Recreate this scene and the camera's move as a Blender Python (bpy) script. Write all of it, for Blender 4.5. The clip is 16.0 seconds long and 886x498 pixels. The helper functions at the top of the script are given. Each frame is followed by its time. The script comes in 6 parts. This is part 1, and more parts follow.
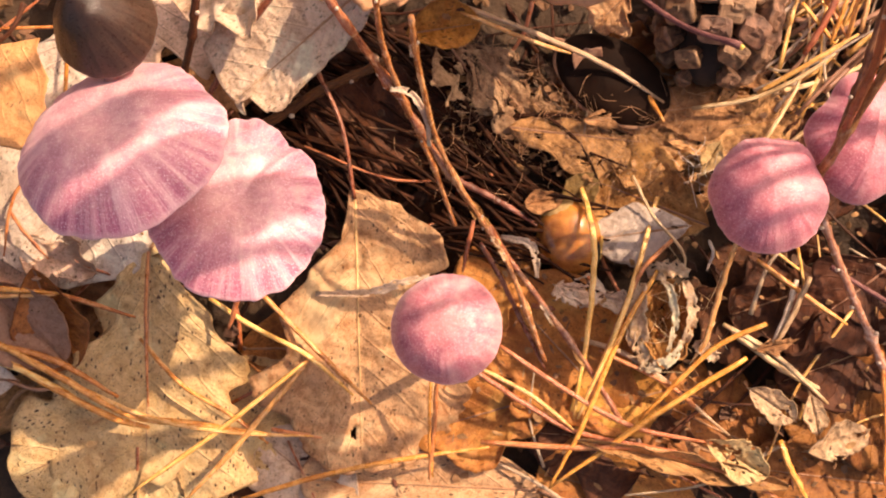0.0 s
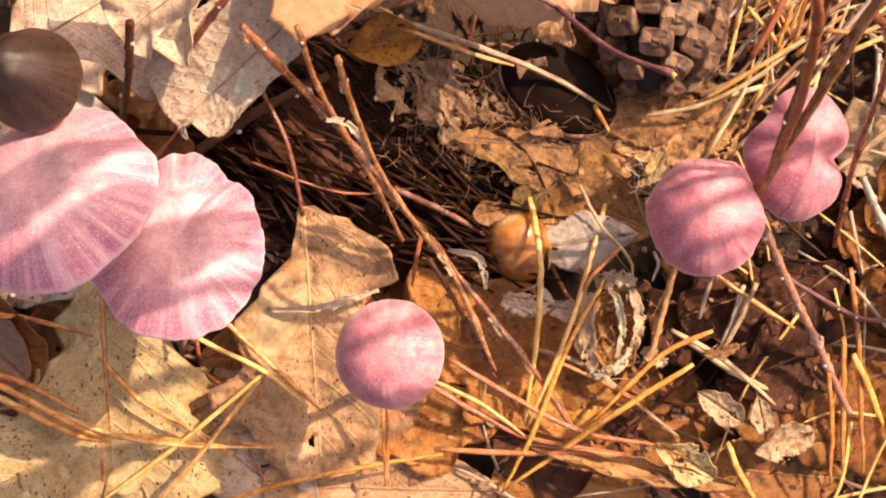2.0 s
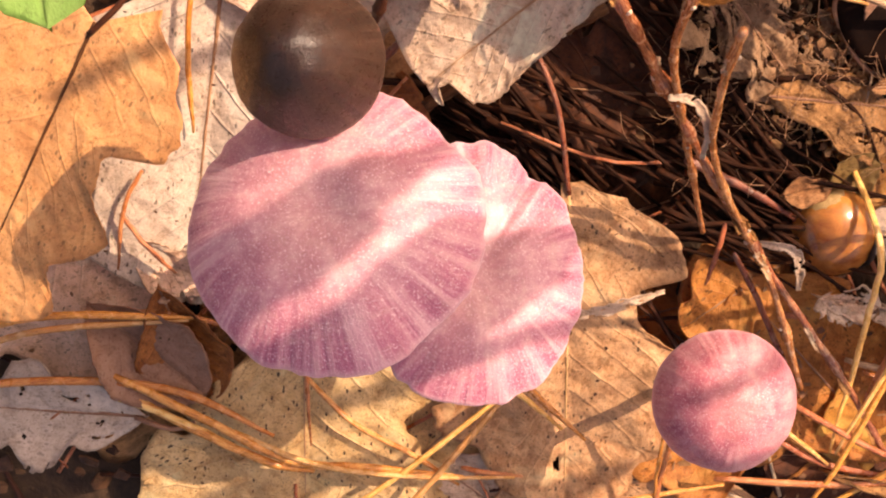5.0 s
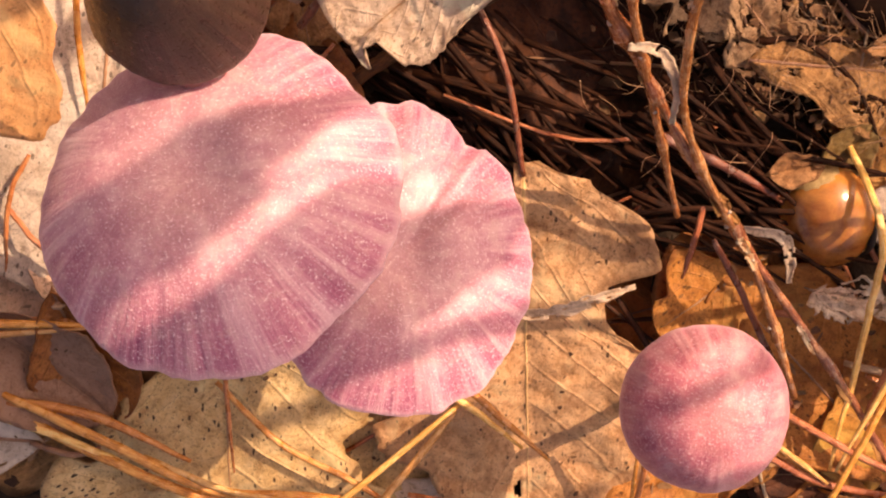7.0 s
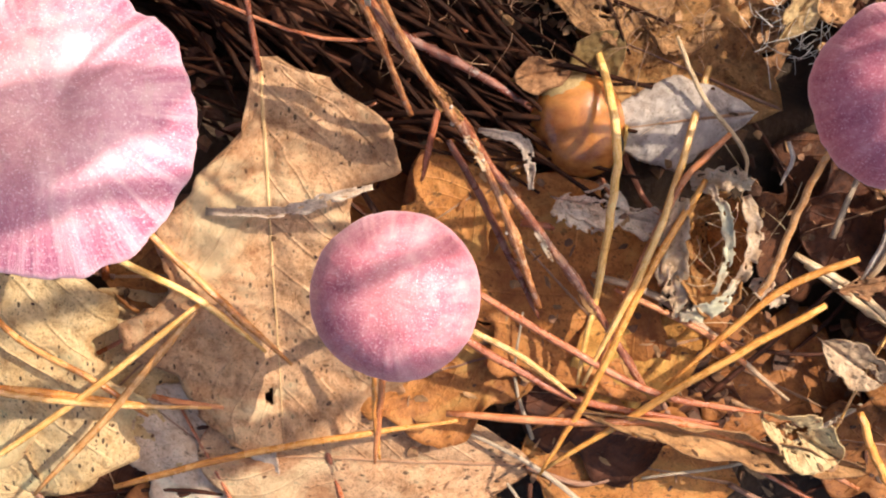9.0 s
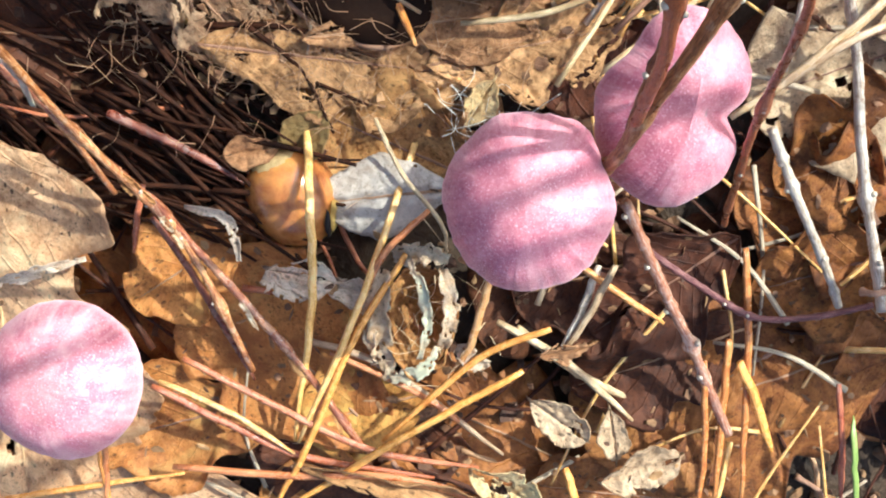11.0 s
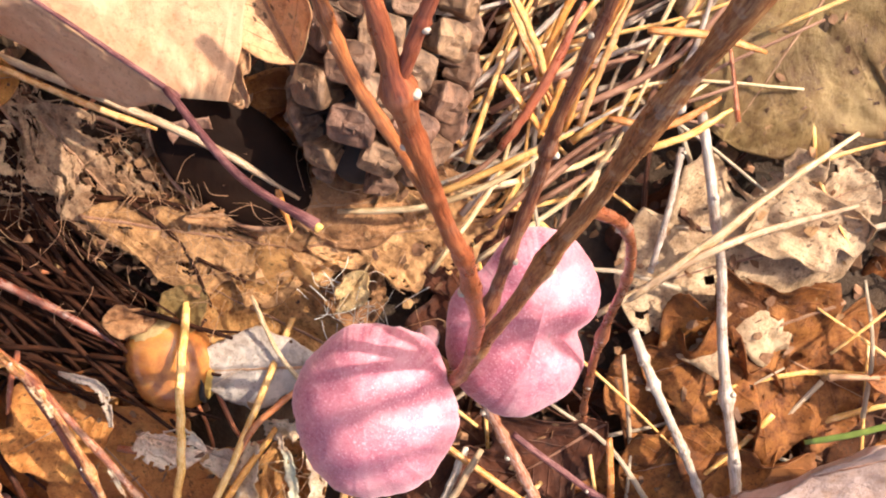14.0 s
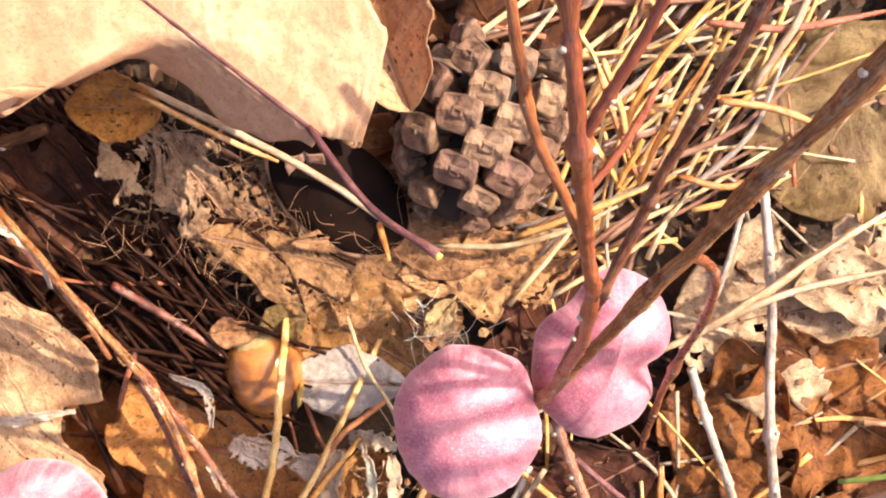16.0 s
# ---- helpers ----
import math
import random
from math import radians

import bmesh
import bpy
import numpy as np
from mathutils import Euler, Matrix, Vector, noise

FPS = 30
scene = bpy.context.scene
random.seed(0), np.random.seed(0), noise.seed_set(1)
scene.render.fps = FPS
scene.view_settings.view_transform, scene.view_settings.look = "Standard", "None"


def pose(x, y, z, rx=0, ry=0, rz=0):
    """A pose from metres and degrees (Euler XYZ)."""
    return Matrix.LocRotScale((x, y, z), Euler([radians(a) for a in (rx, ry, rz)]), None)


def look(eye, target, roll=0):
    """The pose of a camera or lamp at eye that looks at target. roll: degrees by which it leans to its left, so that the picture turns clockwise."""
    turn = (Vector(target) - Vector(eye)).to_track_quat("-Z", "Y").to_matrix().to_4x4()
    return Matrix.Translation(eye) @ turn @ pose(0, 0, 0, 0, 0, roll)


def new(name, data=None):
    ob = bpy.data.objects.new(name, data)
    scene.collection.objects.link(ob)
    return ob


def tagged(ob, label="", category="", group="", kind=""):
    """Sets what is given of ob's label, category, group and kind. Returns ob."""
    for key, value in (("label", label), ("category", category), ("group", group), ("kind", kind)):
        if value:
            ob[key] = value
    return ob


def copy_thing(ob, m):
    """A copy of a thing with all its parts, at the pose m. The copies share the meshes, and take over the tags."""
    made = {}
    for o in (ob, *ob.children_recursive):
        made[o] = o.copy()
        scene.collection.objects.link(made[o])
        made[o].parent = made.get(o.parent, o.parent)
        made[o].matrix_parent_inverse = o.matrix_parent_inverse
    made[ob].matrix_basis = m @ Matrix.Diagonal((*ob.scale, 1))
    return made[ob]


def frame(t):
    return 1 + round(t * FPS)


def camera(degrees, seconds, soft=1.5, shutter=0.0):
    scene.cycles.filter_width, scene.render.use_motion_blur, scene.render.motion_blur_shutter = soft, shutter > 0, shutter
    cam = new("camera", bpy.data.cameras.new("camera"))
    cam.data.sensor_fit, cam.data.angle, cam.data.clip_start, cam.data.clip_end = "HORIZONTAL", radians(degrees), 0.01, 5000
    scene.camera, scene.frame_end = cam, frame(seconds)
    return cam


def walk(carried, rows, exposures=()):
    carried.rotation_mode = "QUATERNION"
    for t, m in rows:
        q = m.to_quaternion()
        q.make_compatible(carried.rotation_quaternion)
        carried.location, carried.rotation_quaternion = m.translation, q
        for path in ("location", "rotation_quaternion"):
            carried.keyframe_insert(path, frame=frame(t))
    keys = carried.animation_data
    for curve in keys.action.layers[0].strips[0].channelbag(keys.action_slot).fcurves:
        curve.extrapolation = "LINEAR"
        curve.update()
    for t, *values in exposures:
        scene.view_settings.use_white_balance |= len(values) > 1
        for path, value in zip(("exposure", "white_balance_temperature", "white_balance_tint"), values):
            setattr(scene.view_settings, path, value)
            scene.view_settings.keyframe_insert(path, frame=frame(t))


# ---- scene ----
WALK = [
    (0.0, 0.00163, -0.00002, 0.24912, 0.259, 0.362, 0.226),
    (0.5, 0.00434, 0.00403, 0.24805, -0.388, 0.401, 1.297),
    (1.0, 0.00660, 0.00731, 0.24688, -0.984, 0.803, 0.655),
    (1.5, 0.00882, 0.01166, 0.24612, -3.439, 0.890, 0.237),
    (2.0, 0.01636, 0.02317, 0.25028, -4.442, 1.013, -1.175),
    (2.5, 0.01124, 0.02739, 0.24142, -6.308, 1.325, -0.471),
    (3.0, 0.01319, 0.03432, 0.23402, -8.301, 0.698, -0.638),
    (3.5, -0.00256, 0.03984, 0.22190, -10.203, 0.531, -0.175),
    (4.0, -0.01274, 0.05051, 0.21694, -12.563, -0.202, -1.216),
    (4.5, -0.03947, 0.06088, 0.20355, -12.757, -0.431, -0.507),
    (5.0, -0.04512, 0.04899, 0.18966, -13.850, -1.137, -0.276),
    (5.2, -0.04167, 0.04777, 0.18708, -13.819, -1.439, -0.887),
    (7.3, -0.03354, 0.03613, 0.16372, -12.016, -1.654, -1.131),
    (7.5, -0.02952, 0.03728, 0.16244, -12.261, -1.435, -1.217),
    (8.0, -0.02283, 0.03364, 0.16530, -12.204, -1.435, -0.697),
    (8.5, -0.00671, 0.02475, 0.16902, -12.532, -0.960, 0.232),
    (8.7, -0.00159, 0.02157, 0.16830, -12.417, -1.031, 0.490),
    (10.8, 0.03857, 0.03847, 0.17676, -14.186, -2.024, 1.011),
    (11.0, 0.04814, 0.04213, 0.17433, -14.697, -1.489, 1.188),
    (11.5, 0.06437, 0.05312, 0.16779, -14.477, -1.350, 2.495),
    (12.0, 0.06163, 0.05238, 0.16292, -14.229, -0.688, 4.054),
    (12.5, 0.06673, 0.05689, 0.15975, -13.821, -1.379, 2.485),
    (13.0, 0.06988, 0.05838, 0.16270, -13.018, -1.460, 3.606),
    (13.5, 0.07173, 0.06210, 0.17323, -13.319, -2.175, 5.060),
    (14.0, 0.06433, 0.06485, 0.17401, -12.300, -1.778, 4.382),
    (14.5, 0.06627, 0.06491, 0.17462, -11.821, -1.830, 4.502),
    (15.0, 0.06397, 0.06388, 0.17470, -11.398, -1.682, 4.657),
    (15.5, 0.05937, 0.06240, 0.17798, -11.297, -1.335, 5.905),
    (16.0, 0.04976, 0.06529, 0.19305, -10.025, -1.009, 7.810),
]
cam = camera(43.60, 16.0, soft=2.0)
walk(cam, [(t, pose(x, y, z, rx, ry, rz)) for t, x, y, z, rx, ry, rz in WALK],
     exposures=[(0.0, 0.85, 7900, 26), (2.5, 0.85, 7000, 19), (4.0, 0.79, 6300, 17), (5.2, 0.72, 8000, 31), (7.3, 0.57, 8200, 30), (8.7, 0.72, 6300, 14),
                (10.8, 1.09, 4900, -5), (11.8, 1.12, 4750, -7), (13.3, 1.14, 5800, 7), (16.0, 1.33, 6000, 13)])

# ---- light: a low autumn sun and a clear sky ----
SUN_AZ, SUN_EL = 36.0, 40.0
world = bpy.data.worlds.new("sky")
scene.world = world
world.use_nodes = True
sky = world.node_tree.nodes.new("ShaderNodeTexSky")
sky.sky_type, sky.sun_disc = "NISHITA", False
sky.dust_density, sky.ozone_density = 5.0, 0.5
sky.sun_elevation, sky.sun_rotation = radians(SUN_EL), radians(90 - SUN_AZ)
back = world.node_tree.nodes["Background"]
back.inputs["Strength"].default_value = 0.1
world.node_tree.links.new(sky.outputs[0], back.inputs["Color"])
sun = new("sun", bpy.data.lights.new("sun", "SUN"))
sun.data.energy, sun.data.angle, sun.data.color = 3.45, radians(0.32), (1.0, 0.87, 0.68)
sun_way = Vector((math.cos(radians(SUN_AZ)) * math.cos(radians(SUN_EL)), math.sin(radians(SUN_AZ)) * math.cos(radians(SUN_EL)), math.sin(radians(SUN_EL))))
sun.matrix_world = look(sun_way * 3, (0, 0, 0))

# ---- materials ----
class Nodes:
    """A small helper to write node trees in a few lines."""

    def __init__(self, name):
        self.mat = bpy.data.materials.new(name)
        self.mat.use_nodes = True
        self.tree = self.mat.node_tree
        self.tree.nodes.clear()
        self.out = self.tree.nodes.new("ShaderNodeOutputMaterial")

    def add(self, kind, **inputs):
        node = self.tree.nodes.new("ShaderNode" + kind)
        for key, value in inputs.items():
            socket = node.inputs[int(key[1:])] if key[0] == "i" and key[1:].isdigit() else node.inputs[key.replace("_", " ")]
            self.put(socket, value)
        return node

    def put(self, socket, value):
        if isinstance(value, bpy.types.NodeSocket):
            self.tree.links.new(value, socket)
        elif isinstance(value, bpy.types.Node):
            self.tree.links.new(value.outputs[0], socket)
        elif hasattr(value, "__len__") and len(value) == 3 and len(socket.default_value) == 4:
            socket.default_value = (*value, 1)
        else:
            socket.default_value = value

    def math(self, op, a, b=0.0, clamp=False):
        node = self.add("Math", i0=a, i1=b)
        node.operation, node.use_clamp = op, clamp
        return node.outputs[0]

    def noise(self, vector, scale, detail=4.0, rough=0.55, dist=0.0):
        node = self.add("TexNoise", Vector=vector, Scale=scale, Detail=detail, Roughness=rough, Distortion=dist)
        return node.outputs["Fac"]

    def ramp(self, fac, *stops):
        node = self.add("ValToRGB", Fac=fac)
        els = node.color_ramp.elements
        while len(els) < len(stops):
            els.new(0.5)
        for el, (at, col) in zip(els, stops):
            el.position = at
            el.color = (*col, 1) if hasattr(col, "__len__") else (col, col, col, 1)
        return node.outputs["Color"]

    def mix(self, fac, a, b, blend="MIX"):
        node = self.tree.nodes.new("ShaderNodeMix")
        node.data_type, node.blend_type = "RGBA", blend
        for socket, value in ((node.inputs[0], fac), (node.inputs[6], a), (node.inputs[7], b)):
            self.put(socket, value)
        return node.outputs[2]

    def attr(self, name):
        node = self.tree.nodes.new("ShaderNodeAttribute")
        node.attribute_name = name
        return node

    def place(self):
        return self.tree.nodes.new("ShaderNodeTexCoord").outputs["Object"]

    def chance(self, island=False):
        if island:
            return self.tree.nodes.new("ShaderNodeNewGeometry").outputs["Random Per Island"]
        return self.tree.nodes.new("ShaderNodeObjectInfo").outputs["Random"]

    def bump(self, height, strength, distance):
        return self.add("Bump", Strength=strength, Distance=distance, Height=height).outputs[0]

    def finish(self, shader):
        self.tree.links.new(shader if isinstance(shader, bpy.types.NodeSocket) else shader.outputs[0], self.out.inputs["Surface"])
        return self.mat


def leaf_mat(name, pale, mid, dark, speck=0.5, gloss=0.5, glow=0.25, veins=0.5, vary=0.5, stains=1.0, relief=1.0, tint=(0.75, 0.38, 0.1)):
    """A dry leaf: blotches, specks, side veins along the blade, some light through it."""
    n = Nodes(name)
    at = n.place()
    shift = n.math("MULTIPLY", n.chance(), 7.0)
    vec = n.add("VectorMath", i0=at, i1=n.add("CombineXYZ", X=shift, Y=shift, Z=shift))
    vec = vec.outputs[0]
    blotch = n.noise(vec, 110, 7, 0.68, 0.6)
    fine = n.noise(vec, 480, 7, 0.75)
    col = n.ramp(blotch, (0.26, dark), (0.42, mid), (0.58, pale))
    col = n.mix(0.5, col, n.ramp(fine, (0.38, dark), (0.47, mid), (0.58, pale)), "MIX")
    col = n.mix(n.ramp(n.noise(vec, 1500, 3, 0.7), (0.57, 0.0), (0.66, 0.6)), col, tuple(c * 0.7 for c in dark))
    # specks of mould
    spots = n.add("TexVoronoi", Vector=n.add("Mapping", Vector=vec, Scale=(0.55, 1.25, 1.0)).outputs[0], Scale=700)
    sp = n.math("MULTIPLY", n.math("LESS_THAN", spots.outputs["Distance"], n.math("MULTIPLY", n.noise(vec, 900, 2), 0.38)), n.math("GREATER_THAN", n.noise(vec, 130, 3), 0.47))
    col = n.mix(n.math("MULTIPLY", sp, speck), col, (0.05, 0.025, 0.012))
    # veins from the blade's own coordinates
    uv = n.add("SeparateXYZ", Vector=n.attr("blade").outputs["Vector"])
    side = n.math("ABSOLUTE", uv.outputs[1])
    run = n.math("SUBTRACT", n.math("MULTIPLY", uv.outputs[0], 9.0), n.math("MULTIPLY", side, 2.3))
    line = n.math("ABSOLUTE", n.math("SUBTRACT", n.math("FRACT", run), 0.5))
    vein = n.math("SUBTRACT", 1.0, n.math("MULTIPLY", line, 13.0), True)
    vein = n.math("MULTIPLY", vein, n.math("GREATER_THAN", 0.92, side))
    rib = n.math("SUBTRACT", 1.0, n.math("MULTIPLY", side, 26.0), True)
    net = n.add("TexVoronoi", Vector=vec, Scale=430)
    net.feature = "DISTANCE_TO_EDGE"
    netl = n.math("SUBTRACT", 1.0, n.math("MULTIPLY", net.outputs["Distance"], 9.0), True)
    vv = n.math("MAXIMUM", vein, rib)
    col = n.mix(n.math("MULTIPLY", vv, n.math("MULTIPLY", n.noise(vec, 240, 2), 0.5 * veins)), col, tuple(c * 0.5 for c in mid))
    col = n.mix(n.math("MULTIPLY", netl, 0.3 * veins), col, tuple(c * 0.7 for c in dark))
    fleck = n.ramp(n.noise(vec, 2300, 2, 0.6), (0.63, 0.0), (0.7, 0.75))
    col = n.mix(n.math("MULTIPLY", fleck, speck), col, tuple(c * 0.45 for c in dark))
    stain = n.ramp(n.noise(vec, 38, 5, 0.6, 1.2), (0.55, 0.0), (0.65, 0.7))
    col = n.mix(n.math("MULTIPLY", stain, stains), col, dark)
    worn = n.ramp(n.noise(vec, 52, 6, 0.65, 0.8), (0.55, 0.0), (0.65, 0.75))
    col = n.mix(worn, col, tuple(min(0.85, c * 1.22 + 0.02) for c in pale))
    col = n.mix(n.ramp(side, (0.86, 0.0), (1.0, 0.4)), col, dark)
    col = n.add("HueSaturation", Hue=n.math("ADD", 0.5 - 0.012 * vary, n.math("MULTIPLY", n.chance(), 0.024 * vary)), Saturation=0.97,
                Value=n.math("ADD", 1.0 - 0.3 * vary, n.math("MULTIPLY", n.chance(), 0.5 * vary)), Color=col).outputs[0]
    high = n.math("ADD", n.math("MULTIPLY", vv, 0.8 * veins), n.math("ADD", n.math("MULTIPLY", blotch, 1.2), n.math("ADD", n.math("MULTIPLY", fine, 0.5), n.math("MULTIPLY", netl, -0.12 * veins))))
    nor = n.bump(high, relief, 0.0006)
    body = n.add("BsdfPrincipled", Base_Color=col, Roughness=n.ramp(fine, (0.3, gloss - 0.08), (0.7, gloss + 0.15)), Normal=nor)
    body.inputs["Specular IOR Level"].default_value = 0.38
    thin = n.add("BsdfTranslucent", Color=n.mix(0.6, col, tint, "MULTIPLY"), Normal=nor)
    return n.finish(n.add("MixShader", Fac=glow, i1=body, i2=thin))


def bark_mat(name, dark, mid, pale, gloss=0.5, lichen=0.0, shine=0.75):
    """A thin woody stalk or needle: streaks along it, worn pale patches."""
    n = Nodes(name)
    at = n.place()
    uv = n.attr("stalk").outputs["Vector"]
    mapn = n.add("Mapping", Vector=uv, Scale=(3.0, 3.0, 130.0))
    streak = n.noise(mapn.outputs[0], 1.6, 5, 0.6)
    patch = n.noise(at, 260, 4, 0.6, 0.4)
    tone = n.math("ADD", n.math("MULTIPLY", streak, 0.6), n.math("MULTIPLY", patch, 0.4))
    col = n.ramp(tone, (0.36, dark), (0.5, mid), (0.66, pale))
    if lichen:
        col = n.mix(n.math("MULTIPLY", n.math("GREATER_THAN", n.noise(at, 420, 3, 0.6), 0.6), lichen), col, (0.55, 0.47, 0.36))
    rnd = n.chance()
    col = n.add("HueSaturation", Hue=n.math("ADD", 0.49, n.math("MULTIPLY", rnd, 0.02)), Value=n.math("ADD", 0.75, n.math("MULTIPLY", rnd, 0.55)), Color=col).outputs[0]
    nor = n.bump(tone, 0.7, 0.0004)
    skin = n.add("BsdfPrincipled", Base_Color=col, Roughness=n.ramp(patch, (0.35, gloss - 0.1), (0.65, gloss + 0.12)), Normal=nor)
    skin.inputs["Specular IOR Level"].default_value = shine
    return n.finish(skin)


def cap_mat(name, deep, mid, pale, centre, stripes=1.0, centre_size=0.35, sheen=0.55, gloss=0.42, scurf_glint=1.0):
    """A moist mushroom cap: stripes out to the rim, a paler middle, fine scurfy specks that also paint glints."""
    n = Nodes(name)
    ray = n.attr("ray").outputs["Vector"]  # cos, sin, distance from the middle
    sep = n.add("SeparateXYZ", Vector=ray)
    out = sep.outputs[2]
    line = n.noise(n.add("Mapping", Vector=ray, Scale=(10.0, 10.0, 0.8)).outputs[0], 1.0, 5, 0.62)
    fan = n.noise(n.add("Mapping", Vector=ray, Scale=(3.5, 3.5, 0.9)).outputs[0], 1.0, 3)
    at = n.place()
    cloud = n.noise(at, 130, 4, 0.55)
    fine = n.noise(at, 1500, 4, 0.7)
    fib = n.noise(at, 3200, 3, 0.75)
    edge = n.ramp(out, (0.5, 0.0), (0.9, 1.0))
    tone = n.mix(n.math("MULTIPLY", edge, 0.75 * stripes), n.mix(0.28, n.mix(0.5, cloud, n.noise(at, 420, 4, 0.6)), fan), line)
    col = n.ramp(tone, (0.37, deep), (0.5, mid), (0.64, pale))
    mid_fac = n.ramp(n.math("ADD", out, n.math("MULTIPLY", n.math("SUBTRACT", cloud, 0.5), 0.5)), (centre_size * 0.4, 0.45), (centre_size * 1.5, 0.0))
    col = n.mix(mid_fac, col, centre)
    col = n.mix(n.ramp(fine, (0.5, 0.0), (0.72, 0.5 * scurf_glint)), col, pale)
    mott = n.noise(at, 300, 6, 0.7, 0.5)
    col = n.mix(n.ramp(mott, (0.5, 0.0), (0.68, 0.4)), col, centre)
    # whitish specks, strengthened to stand in for glitter on the moist skin
    col = n.mix(n.ramp(fib, (0.57, 0.0), (0.66, 0.85 * scurf_glint)), col, tuple(min(0.9, c * 1.15 + 0.12) for c in pale))
    col = n.mix(n.ramp(out, (0.965, 0.0), (1.0, 0.6)), col, pale)
    high = n.math("ADD", n.math("MULTIPLY", n.math("MULTIPLY", line, edge), 1.3 * stripes), n.math("ADD", n.math("MULTIPLY", fine, 0.35), n.math("MULTIPLY", fib, 0.22)))
    nor = n.bump(high, 0.5, 0.0006)
    skin = n.add("BsdfPrincipled", Base_Color=col, Roughness=n.ramp(fine, (0.35, gloss - 0.07), (0.65, gloss + 0.2)), Normal=nor)
    skin.inputs["Subsurface Weight"].default_value = 0.28
    skin.inputs["Subsurface Radius"].default_value = (1.0, 0.45, 0.5)
    skin.inputs["Subsurface Scale"].default_value = 0.002
    skin.inputs["Sheen Weight"].default_value = sheen
    skin.inputs["Sheen Roughness"].default_value = 0.4
    skin.inputs["Sheen Tint"].default_value = (1.0, 0.7, 0.78, 1.0)
    return n.finish(skin)


def plain_mat(name, dark, pale, scale=400, gloss=0.6, depth=0.0004, island=False, coat=0.0, scatter=0.0, spread=0.5, shine=0.5):
    """Two tones mixed by grain, with relief."""
    n = Nodes(name)
    at = n.place()
    grain = n.noise(at, scale, 6, 0.65, 0.3)
    wide = n.noise(at, scale * 0.17, 3)
    col = n.ramp(n.math("ADD", n.math("MULTIPLY", grain, 0.6), n.math("MULTIPLY", wide, 0.4)), (0.36, dark), (0.64, pale))
    col = n.add("HueSaturation", Hue=n.math("ADD", 0.49, n.math("MULTIPLY", n.chance(island), 0.02)), Value=n.math("ADD", 1.0 - spread, n.math("MULTIPLY", n.chance(island), 2 * spread)), Color=col).outputs[0]
    body = n.add("BsdfPrincipled", Base_Color=col, Roughness=gloss, Normal=n.bump(grain, 0.7, depth))
    body.inputs["Specular IOR Level"].default_value = shine
    body.inputs["Coat Weight"].default_value = coat
    body.inputs["Coat Roughness"].default_value = 0.15
    if scatter:
        body.inputs["Subsurface Weight"].default_value = scatter
        body.inputs["Subsurface Scale"].default_value = 0.0015
    return n.finish(body)


M_LEAF_TAN = leaf_mat("dry_leaf_tan", (0.83, 0.5, 0.26), (0.69, 0.355, 0.15), (0.36, 0.13, 0.042), veins=0.25, vary=0.3, gloss=0.42, glow=0.3, speck=0.8)
M_LEAF_AMBER = leaf_mat("dry_leaf_amber", (0.84, 0.45, 0.18), (0.78, 0.37, 0.12), (0.5, 0.18, 0.05), speck=0.5, glow=0.25, veins=0.35, vary=0.05, stains=0.5, gloss=0.42, relief=0.5)
M_LEAF_AMBERDARK = leaf_mat("dry_leaf_dark_amber", (0.55, 0.22, 0.045), (0.42, 0.145, 0.025), (0.18, 0.05, 0.01), speck=0.6, veins=0.2, vary=0.2, glow=0.35, gloss=0.45)
M_LEAF_SILVER = leaf_mat("weathered_leaf_silver", (0.82, 0.69, 0.55), (0.7, 0.55, 0.41), (0.4, 0.27, 0.17), speck=0.7, glow=0.12, veins=0.45, vary=0.08, stains=0.4, gloss=0.42, relief=0.8)
M_LEAF_PALE = leaf_mat("dry_leaf_pale", (0.82, 0.59, 0.29), (0.72, 0.46, 0.185), (0.38, 0.17, 0.05), speck=0.9, glow=0.22, veins=0.3, vary=0.12, stains=0.6, gloss=0.42)
M_LEAF_YELLOW = leaf_mat("dry_leaf_yellow", (0.82, 0.4, 0.07), (0.64, 0.26, 0.035), (0.28, 0.09, 0.014), speck=0.7, veins=0.16, vary=0.3, glow=0.35)
M_LEAF_GREY = leaf_mat("dry_leaf_grey", (0.84, 0.58, 0.42), (0.7, 0.44, 0.28), (0.33, 0.165, 0.085), speck=0.5, glow=0.12, veins=0.25, vary=0.25, gloss=0.42)
M_LEAF_BROWN = leaf_mat("dry_leaf_brown", (0.6, 0.22, 0.045), (0.42, 0.13, 0.022), (0.16, 0.043, 0.009), speck=0.4, gloss=0.4, veins=0.25, glow=0.3)
# Damp brown, lowered further to paint the shade in gaps between leaves.
M_LEAF_DAMP_SHADED = leaf_mat("damp_leaf_shaded", (0.17, 0.05, 0.012), (0.09, 0.024, 0.005), (0.03, 0.008, 0.002), speck=0.4, gloss=0.6, veins=0.3)
M_LEAF_PINK = leaf_mat("dry_leaf_smooth", (0.5, 0.28, 0.18), (0.42, 0.21, 0.12), (0.3, 0.13, 0.06), speck=0.1, gloss=0.36, veins=0.1, vary=0.2, stains=0.2)
M_LEAF_FRESH = leaf_mat("fallen_leaf_orange", (0.77, 0.43, 0.225), (0.72, 0.375, 0.18), (0.6, 0.28, 0.115), speck=0.08, gloss=0.42, veins=0.12, vary=0.05, glow=0.22, stains=0.15, relief=0.4)
M_LEAF_ROT = leaf_mat("rotten_leaf", (0.64, 0.32, 0.125), (0.42, 0.183, 0.058), (0.11, 0.038, 0.012), speck=0.3, gloss=0.6, veins=0.1, glow=0.15, relief=1.8)
